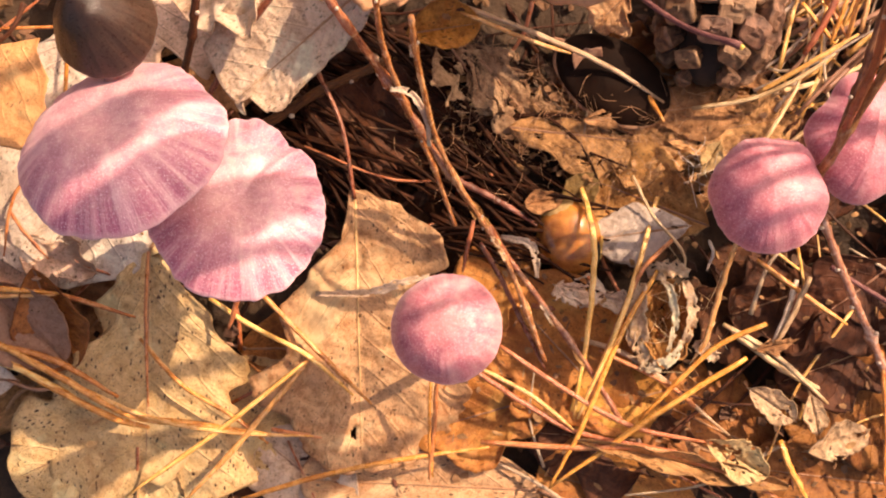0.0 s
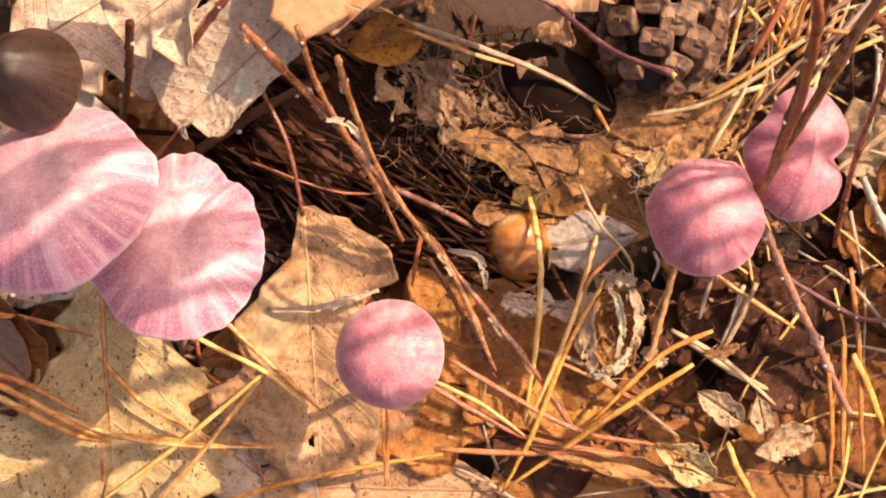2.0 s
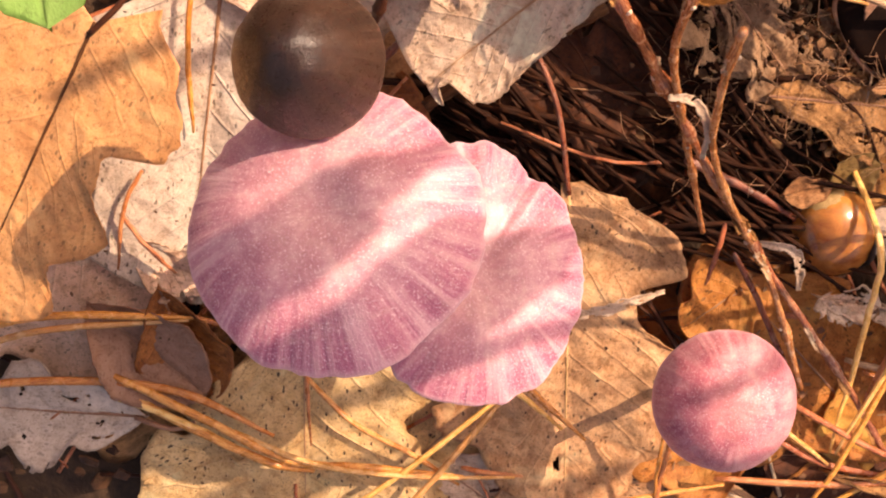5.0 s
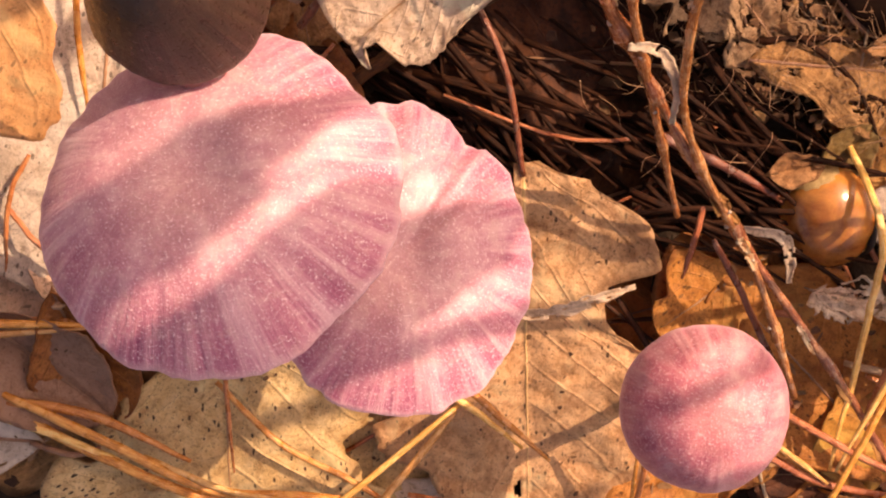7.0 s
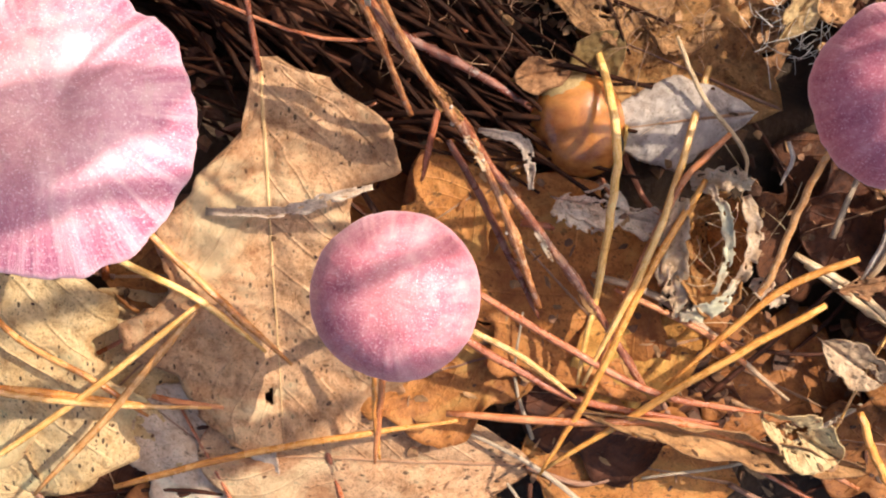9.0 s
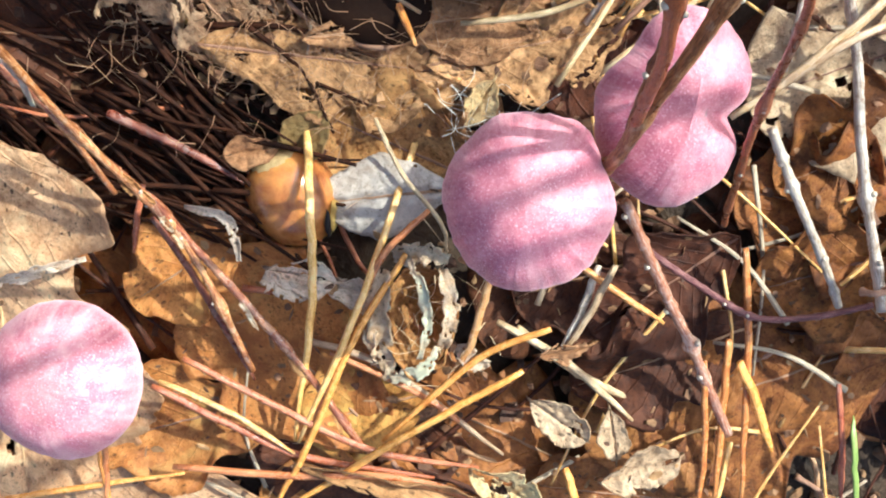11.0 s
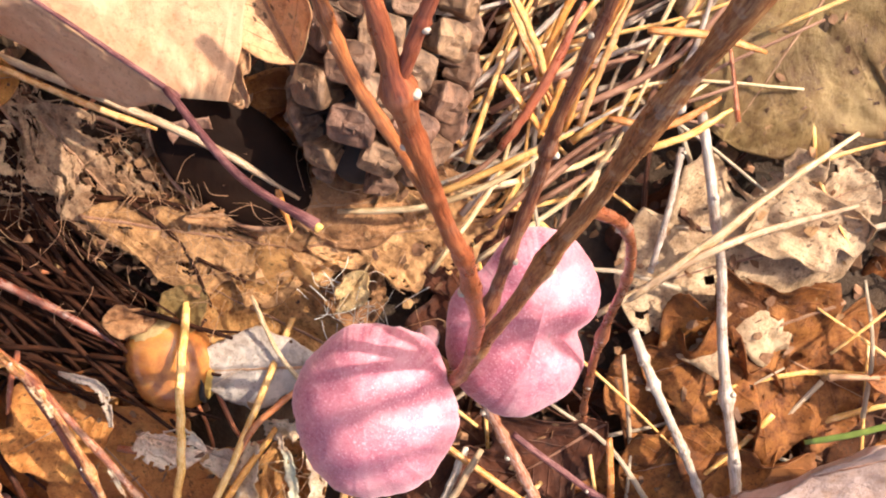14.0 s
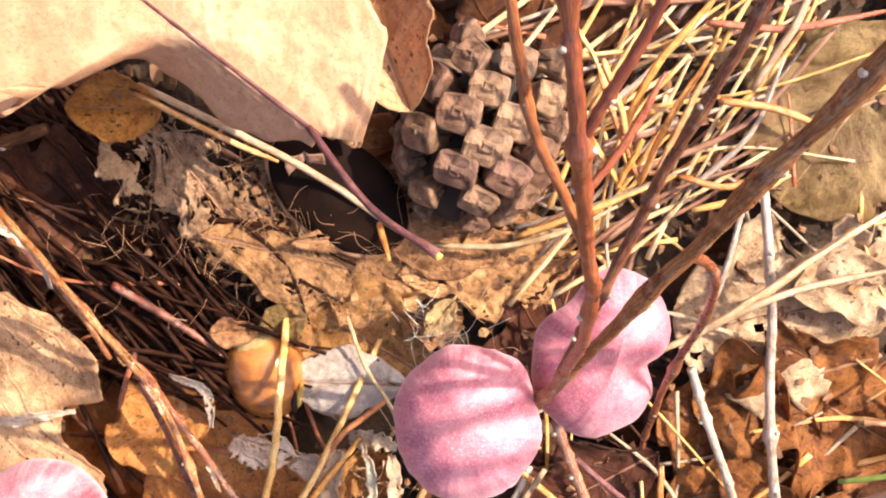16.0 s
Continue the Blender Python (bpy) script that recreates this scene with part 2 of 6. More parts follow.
M_LEAF_MOULD = leaf_mat("mouldy_leaf", (0.52, 0.32, 0.17), (0.32, 0.16, 0.07), (0.06, 0.024, 0.009), speck=0.4, gloss=0.7, veins=0.05, vary=0.15, glow=0.1, relief=1.6)
M_HUSK = leaf_mat("husk_inside", (0.72, 0.36, 0.1), (0.5, 0.2, 0.045), (0.13, 0.04, 0.012), speck=0.6, gloss=0.5, veins=0.0, vary=0.1, glow=0.3, relief=1.6)
M_SHRED = leaf_mat("frayed_shred", (0.88, 0.66, 0.44), (0.72, 0.45, 0.23), (0.34, 0.15, 0.05), speck=0.3, gloss=0.5, veins=0.0, vary=0.2, glow=0.3, relief=1.2, stains=0.4)
M_LEAF_GREEN = leaf_mat("green_leaf", (0.5, 0.78, 0.24), (0.42, 0.7, 0.18), (0.34, 0.6, 0.14), tint=(0.8, 1.0, 0.5), speck=0.0, glow=0.6, veins=0.04, vary=0.05, stains=0.0, relief=0.5)
M_LEAF_LIME = leaf_mat("yellow_green_leaf", (0.8, 0.85, 0.02), (0.68, 0.8, 0.02), (0.42, 0.66, 0.02), tint=(0.95, 1.0, 0.3), speck=0.0, glow=0.6, veins=0.04, vary=0.05, stains=0.0, relief=0.5)
M_LEAF_BLUSH = leaf_mat("leaf_pale_pink", (0.66, 0.47, 0.39), (0.6, 0.38, 0.28), (0.5, 0.26, 0.13), speck=0.05, gloss=0.36, veins=0.08, vary=0.1, stains=0.4)
M_LEAF_OLIVE = leaf_mat("dull_leaf_olive", (0.52, 0.19, 0.03), (0.29, 0.083, 0.011), (0.07, 0.017, 0.003), speck=0.5, gloss=0.6, veins=0.2, vary=0.3, glow=0.35)
M_LEAF_GOLD = leaf_mat("dry_leaf_gold", (0.36, 0.225, 0.072), (0.27, 0.15, 0.042), (0.14, 0.06, 0.016), speck=0.4, veins=0.06, vary=0.1, stains=0.6)
# The pale tone paints the sun dapples across the stalk.
M_ROSE_STALK = bark_mat("stalk_rose_brown", (0.3, 0.1, 0.04), (0.58, 0.26, 0.12), (0.88, 0.64, 0.46), 0.2, 0.2, 1.0)
# Bleached tone, lowered to hold the shade over the scrap by the acorn.
M_SCRAP = leaf_mat("bleached_scrap", (0.66, 0.54, 0.44), (0.56, 0.43, 0.33), (0.32, 0.21, 0.14), speck=0.3, veins=0.05, vary=0.1, stains=0.4, glow=0.15)
M_LEAF_ORANGE = leaf_mat("dry_leaf_orange", (0.84, 0.37, 0.075), (0.68, 0.25, 0.038), (0.32, 0.09, 0.014), speck=0.6, veins=0.2, vary=0.25, glow=0.4, gloss=0.42)
M_LEAF_BLEACH = leaf_mat("dry_leaf_bleached", (0.87, 0.68, 0.5), (0.77, 0.54, 0.36), (0.42, 0.23, 0.12), speck=0.6, veins=0.2, vary=0.1, glow=0.2, stains=0.6, gloss=0.42)
M_LEAF_ASH = leaf_mat("weathered_leaf_ash", (0.74, 0.5, 0.29), (0.52, 0.31, 0.155), (0.18, 0.09, 0.04), speck=0.7, gloss=0.34, veins=0.1, vary=0.15, glow=0.12, relief=1.5)
M_TWIG_RED = bark_mat("twig_fox_red", (0.1, 0.022, 0.009), (0.3, 0.072, 0.022), (0.5, 0.16, 0.055), 0.34, 0.06)
M_STRAW_PALE = bark_mat("needle_bleached_straw", (0.6, 0.34, 0.13), (0.82, 0.54, 0.27), (0.92, 0.72, 0.46), 0.3)
M_STRAW_DULL = bark_mat("needle_dull_straw", (0.22, 0.115, 0.05), (0.46, 0.28, 0.14), (0.7, 0.5, 0.31), 0.4)
# Nearly black: the shade of the hollow is put into these needles.
M_NEEDLE_SHADE = bark_mat("needle_hollow_shade", (0.012, 0.004, 0.002), (0.036, 0.012, 0.004), (0.08, 0.027, 0.009), 0.6, shine=0.12)
# Lit copy of the red-brown twig: sun glints raised into its pale tone.
M_TWIG_LIT = bark_mat("twig_red_brown_lit", (0.12, 0.033, 0.012), (0.38, 0.12, 0.038), (0.78, 0.44, 0.2), 0.22, 0.15, 1.0)
M_RIB = bark_mat("leaf_rib", (0.2, 0.084, 0.038), (0.36, 0.167, 0.075), (0.52, 0.284, 0.161), 0.5)
M_RIB_PALE = bark_mat("leaf_rib_pale", (0.48, 0.25, 0.11), (0.6, 0.35, 0.16), (0.74, 0.47, 0.25), 0.5, shine=0.3)
M_RIB_RED = bark_mat("leaf_stalk_purple", (0.05, 0.016, 0.02), (0.13, 0.04, 0.042), (0.28, 0.115, 0.105), 0.4, shine=0.3)
M_NEEDLE = bark_mat("needle_orange", (0.4, 0.11, 0.018), (0.7, 0.26, 0.05), (0.86, 0.45, 0.13), 0.25)
M_STRAW = bark_mat("needle_straw", (0.56, 0.22, 0.05), (0.8, 0.4, 0.11), (0.92, 0.6, 0.27), 0.24)
M_NEEDLE_RED = bark_mat("needle_red", (0.24, 0.062, 0.022), (0.46, 0.13, 0.044), (0.66, 0.25, 0.1), 0.3)
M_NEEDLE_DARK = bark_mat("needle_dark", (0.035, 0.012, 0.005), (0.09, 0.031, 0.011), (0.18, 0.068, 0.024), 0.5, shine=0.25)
M_NEEDLE_GREY = bark_mat("needle_grey", (0.26, 0.165, 0.1), (0.42, 0.29, 0.18), (0.6, 0.44, 0.3), 0.5)
M_TWIG = bark_mat("twig_red_brown", (0.085, 0.021, 0.009), (0.26, 0.072, 0.026), (0.5, 0.18, 0.075), 0.3, 0.18)
M_STICK = bark_mat("stick_brown", (0.06, 0.018, 0.007), (0.24, 0.082, 0.028), (0.5, 0.26, 0.105), 0.34, 0.15, 0.5)
M_STALK_PALE = bark_mat("stalk_pale", (0.27, 0.175, 0.11), (0.52, 0.38, 0.27), (0.84, 0.72, 0.6), 0.32, 0.3, 0.9)
M_WHITE = bark_mat("bleached_shred", (0.48, 0.38, 0.28), (0.72, 0.62, 0.5), (0.88, 0.8, 0.68), 0.5)
M_CAP = cap_mat("cap_pink", (0.37, 0.075, 0.15), (0.56, 0.195, 0.27), (0.81, 0.49, 0.52), (0.65, 0.41, 0.36), stripes=1.1, centre_size=0.6, gloss=0.34)
M_CAP_SMALL = cap_mat("cap_rose", (0.43, 0.085, 0.14), (0.62, 0.18, 0.22), (0.82, 0.44, 0.44), (0.67, 0.28, 0.26), stripes=0.5, gloss=0.33)
M_CAP_LILAC = cap_mat("cap_lilac", (0.43, 0.09, 0.145), (0.6, 0.17, 0.215), (0.78, 0.37, 0.39), (0.62, 0.23, 0.24), stripes=0.6, gloss=0.31)
M_CAP_DARK = cap_mat("cap_brown", (0.02, 0.009, 0.006), (0.046, 0.021, 0.013), (0.085, 0.043, 0.028), (0.026, 0.014, 0.011), stripes=0.9, sheen=0.0, gloss=0.29, scurf_glint=0.0)
M_GILL = plain_mat("gills", (0.45, 0.2, 0.27), (0.66, 0.38, 0.42), 900, 0.6, scatter=0.3, spread=0.1)
M_STEM = plain_mat("stem_pink", (0.42, 0.18, 0.2), (0.64, 0.36, 0.35), 700, 0.5, scatter=0.3, spread=0.1)
M_STEM_BROWN = plain_mat("stem_brown", (0.34, 0.13, 0.12), (0.48, 0.22, 0.19), 700, 0.5, scatter=0.3, spread=0.1)
M_SOIL = plain_mat("soil", (0.018, 0.009, 0.005), (0.1, 0.052, 0.025), 160, 0.85, 0.003, spread=0.0)
# Crumb brown, lowered so that gap shade is part of the colour.
M_CRUMB = plain_mat("crumbs", (0.05, 0.020, 0.008), (0.22, 0.099, 0.041), 500, 0.75, 0.0006, island=True, spread=0.5)
M_CRUMB_PALE = plain_mat("crumbs_pale", (0.15, 0.065, 0.024), (0.42, 0.21, 0.09), 500, 0.75, 0.0006, island=True, spread=0.35)
M_NUT = plain_mat("acorn_shell", (0.16, 0.042, 0.01), (0.86, 0.4, 0.075), 150, 0.24, 0.0002, coat=0.6, spread=0.0, scatter=0.2)
M_NUT_SPLIT = plain_mat("acorn_inside", (0.6, 0.34, 0.06), (0.85, 0.6, 0.18), 300, 0.4, spread=0.1)
M_NUT_SCAR = plain_mat("acorn_scar", (0.2, 0.1, 0.03), (0.55, 0.36, 0.15), 700, 0.7, spread=0.1)
M_SCALE = plain_mat("cone_scale", (0.05, 0.026, 0.016), (0.13, 0.07, 0.045), 420, 0.55, 0.0006, spread=0.25)
M_TIP = plain_mat("cone_scale_end", (0.055, 0.024, 0.013), (0.37, 0.195, 0.108), 520, 0.55, 0.0012, spread=0.2)
M_CORE = plain_mat("cone_core", (0.012, 0.007, 0.005), (0.045, 0.025, 0.015), 300, 0.8, spread=0.0)
M_BUD = plain_mat("bud_scar", (0.5, 0.36, 0.24), (0.78, 0.66, 0.52), 900, 0.4, spread=0.1)
M_FAR_LEAF = plain_mat("far_leaf_litter", (0.22, 0.085, 0.028), (0.66, 0.36, 0.15), 60, 0.6, 0.0006, island=True, spread=0.45)
# Near-black, dull: the darkness of the hollow by the cone as a colour.
M_HOLLOW_DARK = plain_mat("hollow_dark", (0.008, 0.004, 0.003), (0.024, 0.01, 0.005), 120, 0.7, 0.0005, spread=0.0, shine=0.08)
M_BLADE = plain_mat("grass_green", (0.2, 0.27, 0.05), (0.4, 0.45, 0.1), 300, 0.4, spread=0.1)


# ---- building helpers ----
def part(name, bm, material, parent, label="", smooth=True):
    """One mesh object out of a bmesh, under a thing or a part; parent None makes it a thing."""
    mesh = bpy.data.meshes.new(name)
    for f in bm.faces:
        f.smooth = smooth
    bm.to_mesh(mesh)
    bm.free()
    mesh.materials.append(material)
    ob = new(name, mesh)
    if parent is not None:
        ob.parent = parent
    return tagged(ob, label)


def thing(name, label, category, group="", at=None, kind=""):
    ob = new(name)
    ob.empty_display_size = 0.01
    if at is not None:
        ob.matrix_world = at
    return tagged(ob, label, category, group, kind)


def spline(points, steps):
    """A smooth line through the points, with the share of the way along."""
    pts = [Vector(p) for p in points]
    ext = [pts[0] * 2 - pts[1]] + pts + [pts[-1] * 2 - pts[-2]]
    line = []
    for i in range(len(pts) - 1):
        a, b, c, d = ext[i:i + 4]
        for k in range(steps):
            t = k / steps
            line.append(0.5 * ((2 * b) + (c - a) * t + (2 * a - 5 * b + 4 * c - d) * t * t + (3 * b - a - 3 * c + d) * t ** 3))
    line.append(pts[-1])
    return line


def tube(bm, line, radius, sides=7, flat=1.0, cap=True):
    """A tube along a line into bm; radius is a function of the share of the way. Stores coordinates along the stalk."""
    lay = bm.verts.layers.float_vector.get("stalk") or bm.verts.layers.float_vector.new("stalk")
    rings, run = [], 0.0
    side = None
    for i, p in enumerate(line):
        way = (line[min(i + 1, len(line) - 1)] - line[max(i - 1, 0)])
        way = way.normalized() if way.length > 0 else Vector((0, 0, 1))
        if side is None:
            side = way.cross(Vector((0.12, 0.2, 1.0))).normalized()
        side = (side - way * side.dot(way)).normalized()
        up = side.cross(way)
        if i:
            run += (p - line[i - 1]).length
        r = radius(i / (len(line) - 1))
        ring = []
        for k in range(sides):
            a = 2 * math.pi * k / sides
            v = bm.verts.new(p + side * (math.cos(a) * r) + up * (math.sin(a) * r * flat))
            v[lay] = (math.cos(a), math.sin(a), run * 3)
            ring.append(v)
        rings.append(ring)
    for a, b in zip(rings, rings[1:]):
        for k in range(sides):
            bm.faces.new((a[k], a[(k + 1) % sides], b[(k + 1) % sides], b[k]))
    if cap:
        bm.faces.new(rings[0][::-1])
        bm.faces.new(rings[-1])
    return bm


def needle(points, width=0.0009, mat=None, label="dry orange pine needle lying on the litter", taper=0.45, name="pine_needle", flat=0.6, seed=0):
    """One dry pine needle, slightly flattened and pointed at its far end."""
    base = Vector(points[0])
    width *= 0.87
    bm = bmesh.new()
    rng = random.Random(seed + int(base.x * 1e5))
    line = [p - base for p in spline(points, 6 if len(points) > 2 else 10)]
    for i, p in enumerate(line[1:-1]):
        p.z += rng.uniform(-1, 1) * width * 0.12
        p.x += rng.uniform(-1, 1) * width * 0.12
    tube(bm, line, lambda t: width * 0.5 * (1.0 if t < 0.75 else 1 - (t - 0.75) / 0.25 * (1 - taper)) * (0.75 + 0.25 * min(1, t * 8)), 6, flat)
    ob = part(name, bm, mat or M_NEEDLE, None, label)
    ob.location = base
    return tagged(ob, label, "pine needle", "pine needles on the litter")


def twig(name, label, points, r0, r1, mat, knots=5, seed=1, steps=9, rough=0.12, parent=None, category="twig", buds=True):
    """A woody twig with swollen nodes, and small pale bud scars standing on them."""
    rng = random.Random(seed)
    base = Vector(points[0])
    line = [p - base for p in spline(points, steps)]
    nodes = sorted(rng.uniform(0.06, 0.95) for _ in range(knots))
    for p in line:
        p += noise.noise_vector((p + base) * 90) * r0 * 0.35

    def radius(t):
        r = r0 + (r1 - r0) * t
        for k in nodes:
            r *= 1 + 0.3 * math.exp(-((t - k) / 0.018) ** 2)
        return r * (1 + rough * noise.noise((t * 37, seed * 3.1, 0.5)))

    fine = []
    for a, b in zip(line, line[1:]):
        fine += [a, a.lerp(b, 0.5)]
    fine.append(line[-1])
    bm = tube(bmesh.new(), fine, radius, 9)
    for v in bm.verts:
        v.co += noise.noise_vector((v.co + base) * 900) * r0 * 0.16
    ob = part(name, bm, mat, parent, label)
    ob.location = base
    if parent is None:
        tagged(ob, label, category)
    if buds:
        for k in nodes[::2]:
            i = int(k * (len(fine) - 1))
            a = rng.uniform(0, 6.28)
            size = (r0 + (r1 - r0) * k) * 0.58
            bud = bmesh.new()
            bmesh.ops.create_icosphere(bud, subdivisions=2, radius=size)
            for v in bud.verts:
                v.co.z *= 1.3
                v.co += noise.noise_vector(v.co * 2500) * size * 0.2
            b = part("bud", bud, M_BUD, ob, "pale bud scar")
            b.location = fine[i] + Vector((math.cos(a), math.sin(a) * 0.5, 0.5 + 0.5 * math.sin(a))).normalized() * radius(k) * 0.9
    return ob


def midline(length, width, seed, wave, droop, u):
    """The height of the blade's middle line."""
    q = Vector((length * u, 0, 0)) * 60 + Vector((seed * 3.7, seed * 1.3, 0.2))
    return 0.35 * wave * width * (noise.noise(q) + 0.4 * noise.noise(q * 2.7)) + droop * length * (u - u * u) - 0.0006 + 0.16 * wave * width * noise.noise(q * 6.5) + 0.0003 * noise.noise(q * 15)


def reach(pairs, u):
    """The rounded line through the given (share, reach) pairs."""
    for (a, p), (b, q) in zip(pairs, pairs[1:]):
        if u <= b:
            k = (u - a) / (b - a)
            return p + (q - p) * (k * k * (3 - 2 * k))
    return pairs[-1][1]


def blade(length, width, seed=0, lobes=4, lobe=0.28, curl=0.1, wave=0.06, droop=0.0, decay=0.0, nu=52, nv=26, thick=0.00022, shape=0.75, hole=None, full=0.55, sides=None, pleat=0.016, swept=(0.0, 0.0), folded=None):
    """A lobed leaf blade along +x from its base, with cupping, ripples, holes and torn rims. sides: for the right and the left half, its reach at shares of the length;
    swept: how far each half's ear reaches back past the base; folded: (half, until, degrees) hangs the near part of one half down."""
    rng = random.Random(seed)
    bm = bmesh.new()
    lay = bm.verts.layers.float_vector.new("blade")
    ph = [rng.uniform(-0.5, 0.5) for _ in range(2)]
    off = Vector((seed * 3.7, seed * 1.3, 0.2))
    grid = []
    for i in range(nu + 1):
        u = i / nu
        row = []
        for j in range(nv + 1):
            v = j / nv * 2 - 1
            s = 1 if v > 0 else 0
            core = math.sin(math.pi * min(1, max(0, u)) ** shape) ** 0.62 if 0 < u < 1 else 0.0
            grow = full + (1 - full) * min(1.0, u * 2.2)
            cut = 1 - 1.35 * lobe * (0.5 - 0.5 * math.cos(2 * math.pi * (u * lobes + ph[s]))) ** 2.4 * min(1, u * 5) * min(1.0, (1 - u) * 6)
            half = width * 0.5 * core * cut * grow * (1 + 0.1 * noise.noise((u * 9, s * 5.0, seed)) + 0.045 * noise.noise((u * 34, s * 5.0, seed)) + 0.02 * noise.noise((u * 90, s * 5.0, seed)))
            if sides:
                half = width * 0.5 * reach(sides[s], u) * (1 + 0.05 * noise.noise((u * 14, s * 5.0, seed)) + 0.035 * noise.noise((u * 42, s * 5.0, seed)) + 0.02 * noise.noise((u * 110, s * 5.0, seed)))
            x = length * (u + 0.1 * abs(v) ** 1.5 * core - swept[s] * abs(v) * math.exp(-u * 7))
            y = v * half
            q = Vector((x, y, 0)) * 60 + off
            z = curl * width * (v * v) * core + wave * width * (noise.noise(q) + 0.4 * noise.noise(q * 2.7)) * (0.35 + abs(v))
            z += droop * length * (u - u * u * 1.0) * 4 * 0.25
            z += pleat * width * core * abs(math.sin(math.pi * (u * 4.5 - abs(v) * 1.15))) * abs(v)
            z += 0.0006 * (1 - min(1, abs(v) * 6)) * -1
            z += 0.16 * wave * width * noise.noise(q * 6.5) + 0.0003 * noise.noise(q * 15)
            if folded and s == folded[0]:
                down = radians(folded[2]) * min(1, max(0, (folded[1] - u) / 0.1)) * min(1, abs(y) / 0.0012)
                y, z = y * math.cos(down), z - abs(y) * math.sin(down)
            p = bm.verts.new((x, y, z))
            p[lay] = (u, v, 0)
            row.append(p)
        grid.append(row)
    for i in range(nu):
        for j in range(nv):
            u, v = (i + 0.5) / nu, (j + 0.5) / nv * 2 - 1
            if decay > 0:
                m = noise.noise(Vector((u * length, v * width, 0)) * 130 + off) + 0.75 * max(0, noise.noise(Vector((u * length, v * width, 5)) * 75 + off)) + 0.45 * noise.noise(Vector((u * length, v * width, 3)) * 420 + off) + 0.3 * noise.noise(Vector((u * length, v * width, 7)) * 1100 + off)
                if m + 0.35 * (abs(v) ** 4) > 1.02 - decay:
                    continue
            if hole and ((u - hole[0]) * length) ** 2 + ((v - hole[1]) * width * 0.5) ** 2 < hole[2] ** 2 * (1 + 0.5 * noise.noise((u * 60, v * 30, seed))):
                continue
            bm.faces.new((grid[i][j], grid[i + 1][j], grid[i + 1][j + 1], grid[i][j + 1]))
    bmesh.ops.delete(bm, geom=[v for v in bm.verts if not v.link_faces], context="VERTS")
    bmesh.ops.remove_doubles(bm, verts=bm.verts, dist=1e-6)
    bmesh.ops.solidify(bm, geom=bm.faces[:], thickness=thick)
    return bm


def oak_leaf(base, tip, width, mat, label, seed=0, roll=0.0, stalk=0.25, rib=None, stalk_mat=None, stalk_to=None, name="oak_leaf", category="leaf", group="fallen oak leaves", rib_r=0.0005, **kw):
    """A fallen leaf from its base to its tip: blade, midrib and stalk."""
    base, tip = Vector(base), Vector(tip)
    way = tip - base
    length = way.length
    yaw, pitch = math.atan2(way.y, way.x), -math.asin(max(-1, min(1, way.z / length)))
    at = Matrix.Translation(base) @ Euler((radians(roll), pitch, yaw)).to_matrix().to_4x4()
    ob = thing(name, label, category, group, at)
    droop = kw.get("droop", 0.0)
    part("blade", blade(length, width, seed, **kw), mat, ob)
    if rib is not False:
        bm = bmesh.new()
        tube(bm, [Vector((length * t, 0, midline(length, width, seed, kw.get("wave", 0.06), droop, t))) for t in [k / 48 for k in range(47)]], lambda t: 0.8 * rib_r * (1 - 0.8 * t), 6)
        part("midrib", bm, rib or M_RIB, ob)
    if stalk or stalk_to:
        end = at.inverted() @ Vector(stalk_to) if stalk_to else Vector((-length * stalk, length * 0.03, -0.001))
        mid = end * 0.5 + Vector((0, length * 0.03, 0.0008))
        bm = tube(bmesh.new(), spline([(0.002, 0, 0), mid, end], 7), lambda t: rib_r * (1.0 + 0.5 * max(0, t - 0.8) * 5), 7)
        part("stalk", bm, stalk_mat or rib or M_RIB, ob)
    return ob


